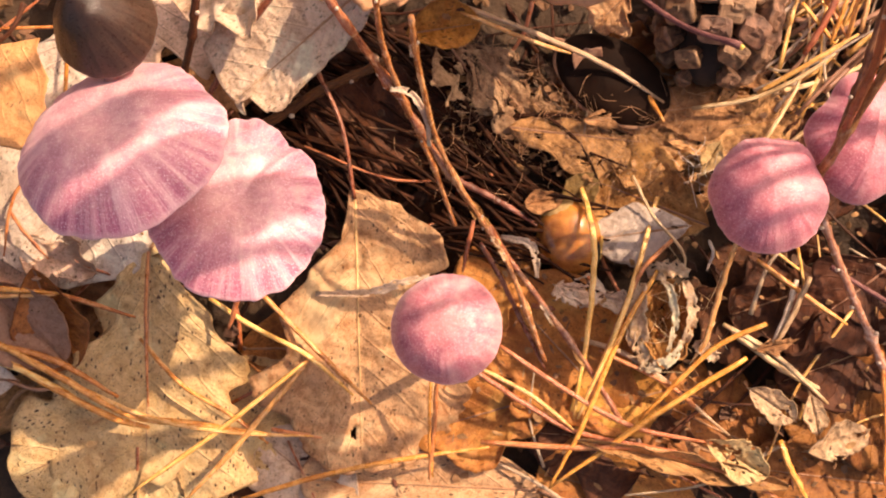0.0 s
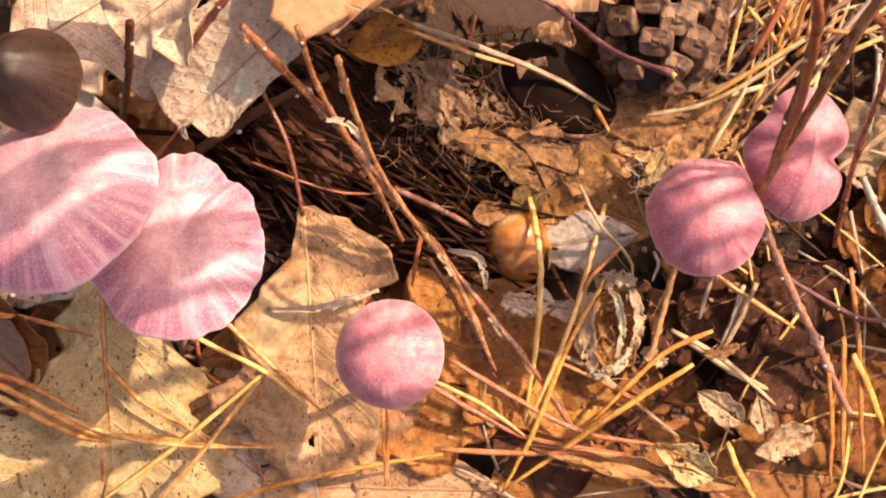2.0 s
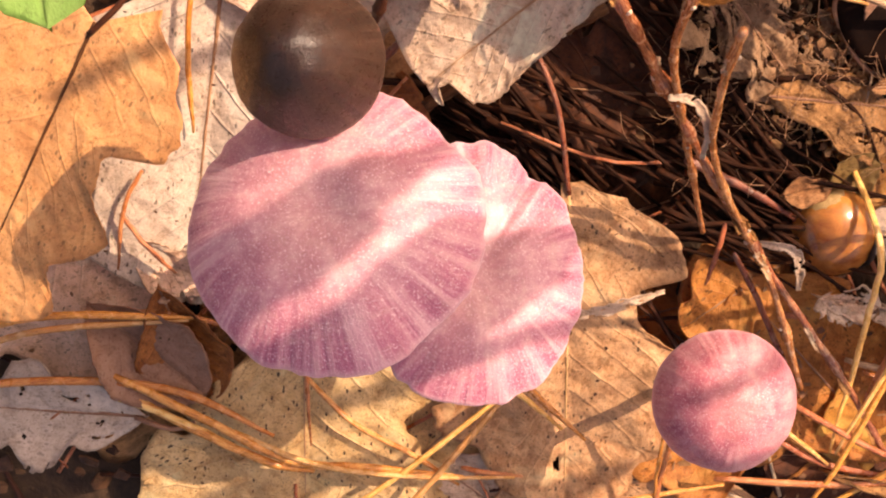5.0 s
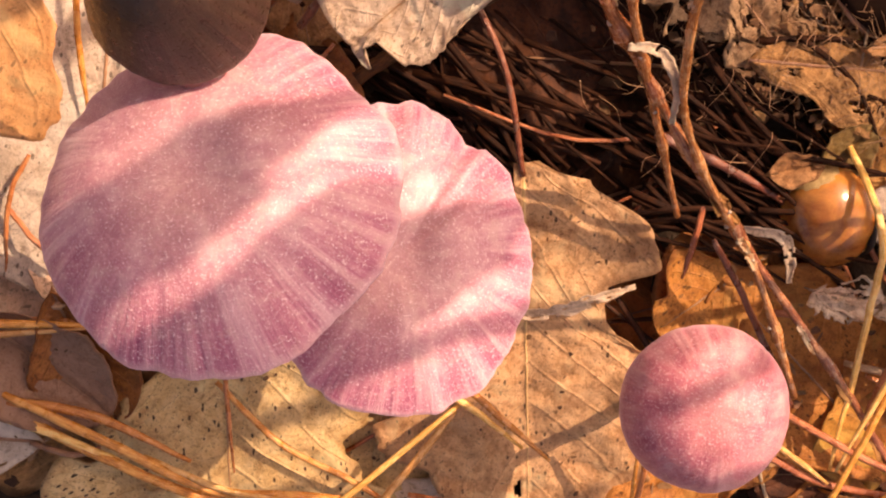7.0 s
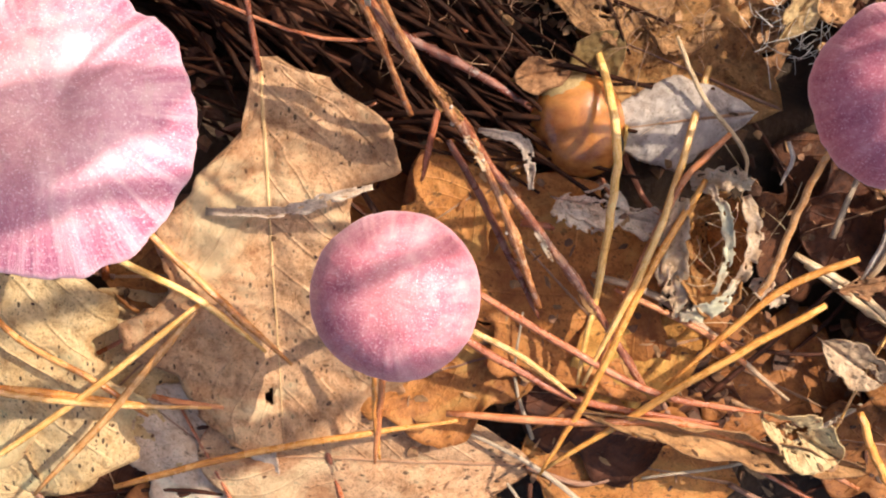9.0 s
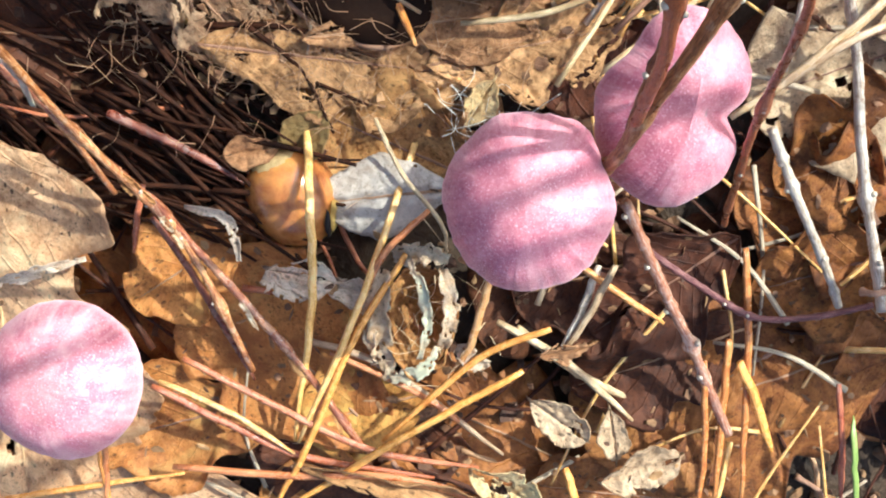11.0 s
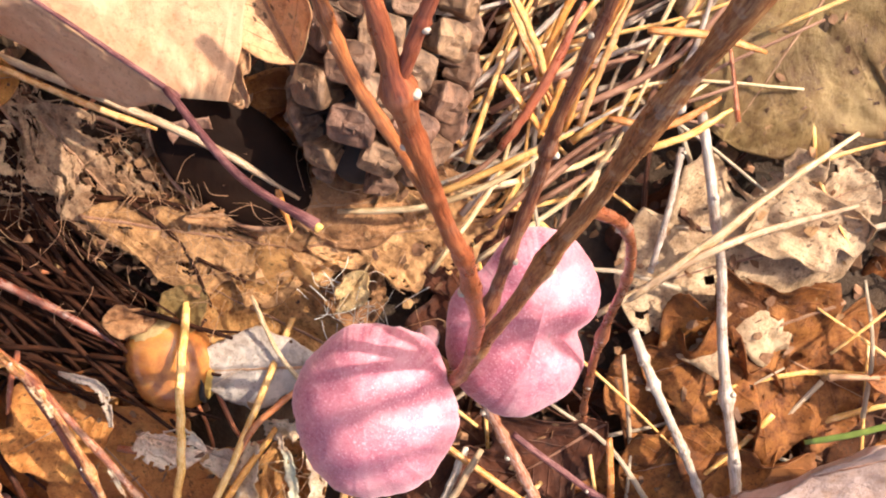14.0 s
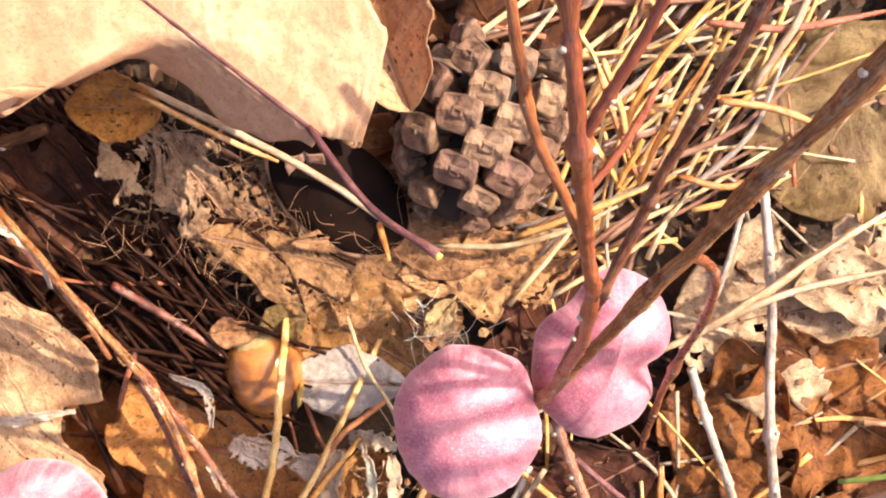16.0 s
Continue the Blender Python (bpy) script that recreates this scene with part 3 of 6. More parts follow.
def mushroom(label, centre, r, height, mat, foot, lean=(0, 0), oval=(1.0, 1.0), turn=0.0, notches=(), dimple=0.0, wave=0.04, power=2.2, seed=0, stem_r=0.0018,
             stem_mat=None, creases=(), droop=0.0, gill_mat=None, stem_top=None, root=(0, 0, -0.006), nr=34, na=132):
    """A mushroom: cap with a thin rim, gills under it and a stem down into the litter. centre: the middle of the cap's rim."""
    ob = thing("mushroom", label, "mushroom", "mushrooms in the litter", Matrix.Translation(Vector(foot)))
    at = Matrix.Translation(Vector(centre) - Vector(foot)) @ Euler((radians(lean[0]), radians(lean[1]), radians(turn))).to_matrix().to_4x4()

    def rim(a):
        f = 1 + wave * noise.noise((math.cos(a) * 1.6 + seed, math.sin(a) * 1.6, seed)) + 0.35 * wave * noise.noise((math.cos(a) * 7 + seed, math.sin(a) * 7, seed)) + 0.16 * wave * noise.noise((math.cos(a) * 24 + seed, math.sin(a) * 24, seed))
        for where, depth, wide in notches:
            d = (a - radians(where) + math.pi) % (2 * math.pi) - math.pi
            f *= 1 - depth * math.exp(-(d / radians(wide)) ** 2)
        return f

    def top(s, a):
        z = height * (1 - s ** power) - dimple * math.exp(-(s / 0.26) ** 2) - droop * height * max(0, s - 0.8) ** 2 * 12
        z += wave * height * 1.6 * s * s * noise.noise((math.cos(a) * 1.3 + seed, math.sin(a) * 1.3, 4 + seed)) + 0.05 * height * noise.noise((s * math.cos(a) * 3, s * math.sin(a) * 3, seed))
        z += 0.035 * height * s ** 5 * noise.noise((math.cos(a) * 9 + seed, math.sin(a) * 9, 8 + seed))
        for where, depth, wide in creases:
            d = (a - radians(where) + math.pi) % (2 * math.pi) - math.pi
            x = s * math.sin(d)
            z -= depth * math.exp(-(x / wide) ** 2) * min(1, s * 2.5) * max(0, math.cos(d)) ** 0.5
        return z

    bm = bmesh.new()
    lay = bm.verts.layers.float_vector.new("ray")
    rings = []
    for i in range(1, nr + 1):
        s = (i / nr) ** 0.8
        ring = []
        for k in range(na):
            a = 2 * math.pi * k / na
            rr = r * s * (1 + (rim(a) - 1) * min(1, s * 1.3))
            v = bm.verts.new((rr * math.cos(a) * oval[0], rr * math.sin(a) * oval[1], top(s, a)))
            v[lay] = (math.cos(a), math.sin(a), s)
            ring.append(v)
        rings.append(ring)
    for drop, inset in ((0.00035, 1.004), (0.0008, 0.985), (0.0007, 0.93)):
        ring = []
        for k in range(na):
            a = 2 * math.pi * k / na
            rr = r * rim(a) * inset
            v = bm.verts.new((rr * math.cos(a) * oval[0], rr * math.sin(a) * oval[1], top(1, a) - drop))
            v[lay] = (math.cos(a), math.sin(a), 1.0)
            ring.append(v)
        rings.append(ring)
    mid = bm.verts.new((0, 0, top(0, 0)))
    mid[lay] = (0, 0, 0)
    for k in range(na):
        bm.faces.new((mid, rings[0][k], rings[0][(k + 1) % na]))
    for a, b in zip(rings, rings[1:]):
        for k in range(na):
            bm.faces.new((a[k], b[k], b[(k + 1) % na], a[(k + 1) % na]))
    cap = part("cap", bm, mat, ob)
    cap.matrix_local = at
    bm = bmesh.new()
    rings = []
    for i in range(7):
        s = 0.965 * (1 - i / 6) + 0.12 * (i / 6)
        ring = []
        for k in range(na):
            a = 2 * math.pi * k / na
            rr = r * rim(a) * s
            ridge = 0.0011 * (k % 2) * (1 if 0 < i < 6 else 0.2)
            ring.append(bm.verts.new((rr * math.cos(a) * oval[0], rr * math.sin(a) * oval[1], top(min(1, s + 0.03), a) - 0.0009 - 0.0016 * (1 - s) - ridge)))
        rings.append(ring)
    for a, b in zip(rings, rings[1:]):
        for k in range(na):
            bm.faces.new((a[k], b[k], b[(k + 1) % na], a[(k + 1) % na]))
    gills = part("gills", bm, gill_mat or M_GILL, ob)
    gills.matrix_local = at
    tip = at @ Vector((0, 0, height * 0.75 - dimple))
    tip = Vector(stem_top) - Vector(foot) if stem_top else tip
    bend = tip * 0.5 + Vector((0.0015, -0.001, 0))
    bm = tube(bmesh.new(), spline([root, bend, tip], 9), lambda t: stem_r * (1.25 - 0.35 * math.sin(math.pi * min(1, t * 0.9)) + 0.07 * noise.noise((t * 9, seed, 0))), 12)
    part("stem", bm, stem_mat or M_STEM, ob)
    return ob


# ---- ground: one sheet to the horizon ----
def ground_height(x, y):
    d = math.hypot(x - 0.02, y - 0.02)
    z = -0.0135 + 0.004 * noise.noise((x * 22, y * 22, 0)) + 0.0025 * noise.noise((x * 70, y * 70, 5)) + 0.0012 * noise.noise((x * 230, y * 230, 9))
    z += 0.05 * min(1, max(0, d - 0.3) / 2) * noise.noise((x * 1.3, y * 1.3, 2)) + min(1, max(0, d - 4) / 20) * 0.4 * noise.noise((x * 0.1, y * 0.1, 3))
    for hx, hy, deep, wide in HOLLOWS:
        z -= deep * math.exp(-((x - hx) ** 2 + (y - hy) ** 2) / wide ** 2)
    return z


HOLLOWS = [(-0.02, 0.032, 0.02, 0.018), (-0.005, 0.02, 0.012, 0.012), (0.036, 0.038, 0.012, 0.009), (0.075, -0.02, 0.005, 0.012)]
ticks = [math.sinh((k - 130) / 130 * 9.3) * 0.0275 for k in range(261)]
bm = bmesh.new()
rows = [[bm.verts.new((x + 0.02, y + 0.02, ground_height(x + 0.02, y + 0.02))) for x in ticks] for y in ticks]
for a, b in zip(rows, rows[1:]):
    for k in range(260):
        bm.faces.new((a[k], a[k + 1], b[k + 1], b[k]))
ground = part("ground", bm, M_SOIL, None)
tagged(ground, "dark shade-toned damp forest soil under the leaf litter", "ground", kind="structure")

# ---- fallen leaves ----
oak_leaf((-0.0198, 0.0141, 0.0020), (-0.0182, -0.0500, -0.0050), 0.050, M_LEAF_TAN, "tan dry oak leaf lying flat with small holes", seed=3, stalk_to=(-0.0291, 0.0427, 0.0040), curl=0.02, wave=0.06, hole=(0.86, -0.12, 0.0013), rib_r=0.0005, rib=M_RIB_PALE, stalk_mat=M_TWIG, nu=110, nv=44,
         sides=(((0, 0.05), (0.1, 0.12), (0.2, 0.42), (0.32, 0.72), (0.4, 0.62), (0.47, 0.66), (0.57, 1.0), (0.66, 0.95), (0.73, 0.66), (0.85, 0.55), (0.95, 0.35), (1, 0.1)),
                ((0, 0.1), (0.02, 0.42), (0.1, 0.78), (0.18, 0.83), (0.235, 0.52), (0.3, 0.5), (0.45, 0.85), (0.65, 1.0), (0.8, 0.8), (0.92, 0.6), (1, 0.1))))
oak_leaf((-0.0664, 0.0025, -0.0010), (-0.0684, -0.0593, -0.0050), 0.058, M_LEAF_PALE, "pale cream oak leaf with dark mould specks", seed=5, curl=-0.03, wave=0.04, stalk=0.1, nu=110, nv=44, rib_r=0.0004,
         sides=(((0, 0.05), (0.08, 0.25), (0.17, 0.45), (0.24, 0.36), (0.33, 0.55), (0.45, 0.75), (0.53, 0.62), (0.62, 0.85), (0.69, 1.03), (0.73, 0.78), (0.8, 0.76), (0.95, 0.6), (1, 0.1)),
                ((0, 0.05), (0.05, 0.22), (0.2, 0.5), (0.36, 0.8), (0.4, 0.8), (0.45, 0.64), (0.54, 0.74), (0.62, 0.95), (0.7, 0.85), (0.8, 0.9), (0.92, 0.55), (1, 0.1))))
oak_leaf((-0.0525, -0.0315, -0.0060), (-0.0990, -0.0524, -0.0050), 0.042, M_LEAF_PALE, "cream dry oak leaf with brown speckles", seed=8, lobes=3, lobe=0.25, curl=0.02, stalk=0)
oak_leaf((-0.0589, -0.0595, -0.0060), (-0.0864, -0.0421, -0.0060), 0.03, M_LEAF_PALE, "pale oak leaf half under needles", seed=9, lobes=3, curl=0.05)
oak_leaf((-0.0150, 0.0556, 0.0230), (-0.0444, 0.0322, 0.0140), 0.032, M_LEAF_BLEACH, "pale dry oak leaf with curled torn rim", seed=11, curl=0.02, wave=0.04, stalk=0, nu=90, nv=40,
         sides=(((0, 0.3), (0.2, 0.85), (0.6, 1.0), (0.9, 0.85), (1, 0.3)), ((0, 0.25), (0.12, 0.4), (0.45, 0.45), (0.74, 0.52), (0.82, 0.42), (0.86, 0.1), (0.93, 0.08), (0.97, 0.25), (1, 0.15))))
oak_leaf((-0.0365, 0.0642, 0.0160), (-0.0557, 0.0515, 0.0140), 0.03, M_LEAF_BLEACH, "pale oak leaf with rolled edge", seed=12, lobes=2, curl=0.25, wave=0.1, stalk=0)
oak_leaf((-0.0769, 0.0500, 0.0050), (-0.0880, -0.0080, -0.0030), 0.052, M_LEAF_SILVER, "silvery grey weathered oak leaf with branching veins", seed=13, curl=0.0, wave=0.035, stalk=0.0, nu=100, nv=40,
         sides=(((0, 0.3), (0.15, 0.85), (0.3, 0.75), (0.5, 1.0), (0.62, 0.75), (0.8, 0.8), (1, 0.1)), ((0, 0.3), (0.15, 0.8), (0.3, 0.7), (0.5, 1.0), (0.62, 0.8), (0.8, 0.7), (1, 0.1))))
oak_leaf((-0.0818, 0.0489, 0.0060), (-0.0521, 0.0665, 0.0040), 0.05, M_LEAF_GREY, "greyish flat oak leaf under another leaf", seed=14, lobes=2.5, curl=0.02, stalk=0)
oak_leaf((-0.0936, 0.0425, 0.0210), (-0.1210, -0.0055, 0.0160), 0.042, M_LEAF_AMBER, "orange tan oak leaf with dark midrib and fine specks", seed=16, curl=0.02, wave=0.03, stalk=0.2, rib=M_NEEDLE_DARK, nu=100, nv=40, swept=(0.1, 0.12),
         sides=(((0, 0.4), (0.12, 0.8), (0.22, 0.6), (0.4, 1.0), (0.5, 0.7), (0.7, 0.9), (1, 0.1)), ((0, 0.38), (0.05, 0.7), (0.15, 0.9), (0.2, 0.86), (0.25, 0.48), (0.33, 0.5), (0.45, 0.75), (0.5, 0.7), (0.6, 0.45), (0.75, 0.6), (1, 0.1))))
oak_leaf((-0.0836, 0.0132, -0.0030), (-0.1371, -0.0104, -0.0040), 0.055, M_LEAF_GREY, "weathered pale oak leaf with dark stains", seed=17, lobes=3, curl=0.0, wave=0.05)
oak_leaf((-0.1112, 0.0439, 0.0080), (-0.1375, 0.0276, 0.0060), 0.05, M_LEAF_PALE, "dry pale oak leaf on the litter", seed=19, lobes=3, curl=0.05)
oak_leaf((-0.0913, -0.0036, 0.0030), (-0.0853, -0.0268, -0.0030), 0.018, M_LEAF_BROWN, "smooth reddish brown curled leaf", seed=20, lobes=1, lobe=0.1, curl=0.12, stalk=0)
oak_leaf((-0.1041, -0.0068, 0.0020), (-0.0850, -0.0246, 0.0000), 0.02, M_LEAF_PINK, "smooth reddish brown leaf under needles", seed=21, lobes=1, lobe=0.08, curl=0.15, stalk=0)
oak_leaf((-0.0959, -0.0290, 0.0000), (-0.1314, -0.0275, -0.0030), 0.022, M_SCRAP, "torn greyish oak leaf", seed=22, lobes=3, decay=0.3, curl=0.06)
oak_leaf((-0.0662, -0.0600, -0.0070), (-0.0303, -0.0261, -0.0080), 0.034, M_LEAF_PALE, "cream oak leaf in the sun under crossing needles", seed=96, lobes=2.4, lobe=0.25, curl=0.02, wave=0.08, stalk=0)
oak_leaf((-0.0197, -0.0603, -0.0070), (-0.0422, -0.0428, -0.0070), 0.03, M_LEAF_BLEACH, "bleached oak leaf with bright sun flecks", seed=97, lobes=2, lobe=0.2, curl=0.04, wave=0.1, stalk=0)
# leaves round the acorn and under the needles
oak_leaf((0.0605, 0.0066, -0.0030), (0.0286, 0.0195, -0.0050), 0.026, M_HUSK, "brown dry leaf behind the acorn", seed=24, lobes=2, lobe=0.15, curl=0.04, wave=0.12, stalk=0)
oak_leaf((0.0268, 0.0095, -0.0040), (0.0345, 0.0180, -0.0010), 0.008, M_LEAF_GOLD, "small yellowish leaf piece above the acorn", seed=98, lobes=1, lobe=0.05, curl=0.2, wave=0.05, stalk=0, rib=False)
oak_leaf((0.0552, 0.0065, 0.0010), (0.0334, 0.0033, -0.0020), 0.015, M_SCRAP, "bleached leaf scrap beside the acorn, toned down as if shaded", seed=25, lobes=1, lobe=0.1, curl=-0.1, wave=0.08, stalk=0)
oak_leaf((0.0451, -0.0414, -0.0060), (0.0125, -0.0064, -0.0040), 0.037, M_LEAF_ORANGE, "orange tan oak leaf under crossing needles", seed=27, lobes=2.5, lobe=0.2, curl=0.03, wave=0.07)
oak_leaf((0.0516, -0.0310, -0.0060), (0.0294, -0.0375, -0.0050), 0.022, M_LEAF_YELLOW, "amber yellow leaf under crossing needles", seed=28, lobes=2, lobe=0.2, curl=0.03, wave=0.09, stalk=0)
oak_leaf((0.0283, -0.0313, -0.0070), (-0.0068, -0.0415, -0.0050), 0.026, M_LEAF_ORANGE, "speckled tan leaf beside the small mushroom", seed=29, lobes=2, curl=0.08, wave=0.1, stalk=0)
oak_leaf((0.0202, -0.0025, -0.0040), (0.0022, -0.0142, -0.0030), 0.02, M_LEAF_ORANGE, "orange brown crumpled leaf beside the twig", seed=30, lobes=2, curl=0.1, wave=0.1, stalk=0)
oak_leaf((0.0245, -0.0547, -0.0070), (-0.0328, -0.0522, -0.0060), 0.032, M_LEAF_TAN, "tan oak leaf with dark cracks", seed=31, lobes=3, lobe=0.2, curl=0.0, wave=0.06)
oak_leaf((0.0599, -0.0587, -0.0080), (0.0220, -0.0510, -0.0080), 0.03, M_LEAF_ORANGE, "brown dry leaf under needles", seed=32, lobes=2, curl=0.05)
oak_leaf((0.1060, -0.0243, -0.0060), (0.0788, -0.0400, -0.0060), 0.036, M_LEAF_AMBERDARK, "amber brown oak leaf", seed=33, lobes=2, lobe=0.2, curl=0.04, wave=0.08)
oak_leaf((0.0895, -0.0062, -0.0070), (0.0661, -0.0141, -0.0070), 0.026, M_LEAF_DAMP_SHADED, "dark brown damp leaf in the shade", seed=34, lobes=2, curl=0.1, wave=0.15, stalk=0)
oak_leaf((0.1052, -0.0530, -0.0070), (0.0714, -0.0493, -0.0070), 0.03, M_LEAF_AMBERDARK, "orange brown dry leaf among needles", seed=35, lobes=2, curl=0.05, wave=0.1)
# rotten leaf mat between acorn and cone
oak_leaf((0.0057, 0.0470, 0.0000), (0.0245, 0.0251, -0.0030), 0.024, M_LEAF_MOULD, "rotten crumbling leaf with ragged holes", seed=37, lobes=3, decay=0.84, curl=0.02, wave=0.16, stalk=0, nu=120, nv=90)
oak_leaf((0.0147, 0.0286, 0.0000), (0.0583, 0.0242, -0.0020), 0.024, M_LEAF_ROT, "rotten crumbling leaf mat", seed=38, lobes=3, decay=0.52, curl=-0.05, wave=0.16, stalk=0, nu=150, nv=84)
oak_leaf((0.0311, 0.0298, 0.0010), (0.0816, 0.0369, -0.0030), 0.016, M_LEAF_ROT, "rotten leaf strip below the cone", seed=39, lobes=3, decay=0.5, curl=-0.1, wave=0.16, stalk=0, nu=160, nv=60)
oak_leaf((-0.0032, 0.0530, 0.0020), (0.0122, 0.0320, -0.0020), 0.022, M_LEAF_MOULD, "rotten leaf scrap with holes", seed=40, lobes=3, decay=0.92, wave=0.18, stalk=0, nu=110, nv=80)
oak_leaf((0.0506, 0.0258, -0.0020), (0.0816, 0.0324, -0.0030), 0.02, M_LEAF_ROT, "rotten fibrous leaf below the cone", seed=41, lobes=3, decay=0.52, wave=0.16, stalk=0, nu=120, nv=76)
oak_leaf((-0.0080, 0.0484, 0.0060), (0.0080, 0.0505, 0.0080), 0.012, M_LEAF_YELLOW, "small orange brown curled leaf", seed=42, lobes=1, lobe=0.1, curl=0.3, stalk=0)
oak_leaf((0.0318, 0.0455, 0.0030), (0.0333, 0.0384, -0.0035), 0.0068, M_LEAF_PINK, "pinkish leaf flap over the dark hollow", seed=43, curl=0.1, wave=0.08, stalk=0, rib=False, sides=(((0, 1), (0.5, 0.9), (0.85, 0.7), (1, 0.3)), ((0, 1), (0.5, 0.95), (0.9, 0.8), (1, 0.5))))
oak_leaf((0.0406, 0.0576, 0.0040), (0.0334, 0.0505, 0.0020), 0.014, M_LEAF_TAN, "tan curled leaf beside the cone", seed=44, lobes=2, curl=0.1, wave=0.1, stalk=0)
# the high fresh leaf
high_leaf = oak_leaf((0.0367, 0.0517, 0.0340), (-0.0200, 0.0846, 0.0330), 0.050, M_LEAF_FRESH, "smooth light orange oak leaf lying high on the twigs", seed=46, roll=3, curl=-0.03, wave=0.025, pleat=0.008, stalk_to=(0.0553, 0.0387, 0.0440), rib=M_RIB_RED, rib_r=0.00055, nu=120, nv=48,
                     swept=(0.08, 0.0), folded=(1, 0.43, 46),
                     sides=(((0, 0.12), (0.012, 0.45), (0.04, 0.7), (0.1, 0.82), (0.16, 0.86), (0.24, 0.66), (0.3, 0.5), (0.42, 0.8), (0.6, 0.9), (0.7, 0.65), (0.85, 0.7), (1, 0.1)),
                            ((0, 0.12), (0.05, 0.34), (0.12, 0.46), (0.2, 0.38), (0.3, 0.42), (0.36, 0.44), (0.42, 0.72), (0.48, 1.02), (0.56, 1.2), (0.66, 1.15), (0.74, 0.8), (0.82, 0.6), (1, 0.1))))
bm = bmesh.new()
bmesh.ops.create_icosphere(bm, subdivisions=2, radius=0.00055)
for v in bm.verts:
    v.co += noise.noise_vector(v.co * 1500) * 0.0003
part("stalk_end", bm, M_NUT_SPLIT, high_leaf, "pale broken end").location = high_leaf.matrix_world.inverted() @ Vector((0.0555, 0.0385, 0.0440))
oak_leaf((0.0490, 0.0560, 0.0140), (0.0360, 0.0800, 0.0240), 0.018, M_LEAF_TAN, "tan curled leaf edge behind the cone", seed=47, lobes=2, lobe=0.15, curl=0.3, stalk=0)
# leaves on the bright side
oak_leaf((0.1423, 0.0358, -0.0020), (0.1027, 0.0205, -0.0040), 0.04, M_LEAF_ASH, "pale grey weathered leaf in full sun", seed=49, lobes=3, decay=0.12, curl=0.0, wave=0.12, stalk=0)
oak_leaf((0.1402, 0.0225, -0.0010), (0.1088, 0.0065, -0.0050), 0.03, M_LEAF_OLIVE, "sunlit amber brown leaf with torn holes", seed=50, lobes=3, decay=0.25, wave=0.15, stalk=0)
oak_leaf((0.1358, -0.0003, -0.0050), (0.1026, 0.0059, -0.0060), 0.032, M_LEAF_OLIVE, "brown dry leaf with worn holes", seed=51, lobes=3, decay=0.15, wave=0.12)
oak_leaf((0.1362, 0.0825, -0.0030), (0.1170, 0.0476, -0.0040), 0.045, M_LEAF_GOLD, "olive yellow oak leaf with a dark spot", seed=52, lobes=3, lobe=0.2, curl=0.0, wave=0.06, hole=(0.4, 0.1, 0.0012))
oak_leaf((0.1183, -0.0042, 0.0200), (0.1531, 0.0112, 0.0260), 0.026, M_LEAF_BLUSH, "pale pinkish leaf with orange underside, curled up", seed=53, roll=40, lobes=1.2, lobe=0.12, curl=0.16, wave=0.06, stalk=0.08, rib_r=0.0005)
oak_leaf((0.1330, -0.0120, 0.0120), (0.1600, -0.0010, 0.0150), 0.024, M_LEAF_ORANGE, "orange brown curled leaf under the pale pink leaf", seed=99, roll=-15, lobes=1.2, lobe=0.12, curl=0.2, wave=0.08, stalk=0)
oak_leaf((0.1432, 0.0114, 0.0040), (0.1579, 0.0137, 0.0040), 0.012, M_LEAF_BROWN, "small reddish brown leaf among needles", seed=54, lobes=1, lobe=0.1, curl=0.15, stalk=0.4)
oak_leaf((0.1344, -0.0201, -0.0060), (0.0850, -0.0376, -0.0060), 0.05, M_LEAF_OLIVE, "olive brown oak leaf under upright needles", seed=55, lobes=3, lobe=0.2, curl=0.0, wave=0.06)
oak_leaf((0.1205, -0.0058, -0.0050), (0.1342, -0.0218, -0.0050), 0.03, M_LEAF_OLIVE, "brown dry leaf among stalks", seed=56, lobes=2, wave=0.1)
oak_leaf((0.1177, 0.0177, -0.0050), (0.1497, 0.0041, -0.0050), 0.035, M_LEAF_OLIVE, "brown dry leaf in the sunlight", seed=57, lobes=3, wave=0.12, decay=0.1)
oak_leaf((0.1215, 0.0318, -0.0020), (0.1422, 0.0430, -0.0020), 0.022, M_LEAF_ASH, "pale crumpled leaf in full sun", seed=58, lobes=3, wave=0.2, decay=0.15)

oak_leaf((0.1030, -0.0017, -0.0030), (0.0794, -0.0191, -0.0040), 0.026, M_LEAF_DAMP_SHADED, "dark shade-toned damp leaf in the shade of the mushrooms", seed=93, lobes=2, wave=0.12, stalk=0)
oak_leaf((0.1087, -0.0172, -0.0040), (0.0765, -0.0293, -0.0040), 0.024, M_LEAF_DAMP_SHADED, "dark brown wet leaf under stalks", seed=94, lobes=2, wave=0.12, stalk=0)
oak_leaf((0.1322, -0.0035, -0.0030), (0.1062, -0.0114, -0.0040), 0.024, M_LEAF_OLIVE, "dull olive brown leaf among stalks", seed=95, lobes=2, wave=0.12, stalk=0)

# a rolled leaf strip and a burst husk
oak_leaf((0.0299, -0.0412, 0.0020), (0.0774, -0.0517, 0.0010), 0.006, M_LEAF_ROT, "rolled brown leaf strip under needles", seed=59, lobes=4, lobe=0.3, curl=0.45, wave=0.15, decay=0.1, stalk=0, rib_r=0.0003)

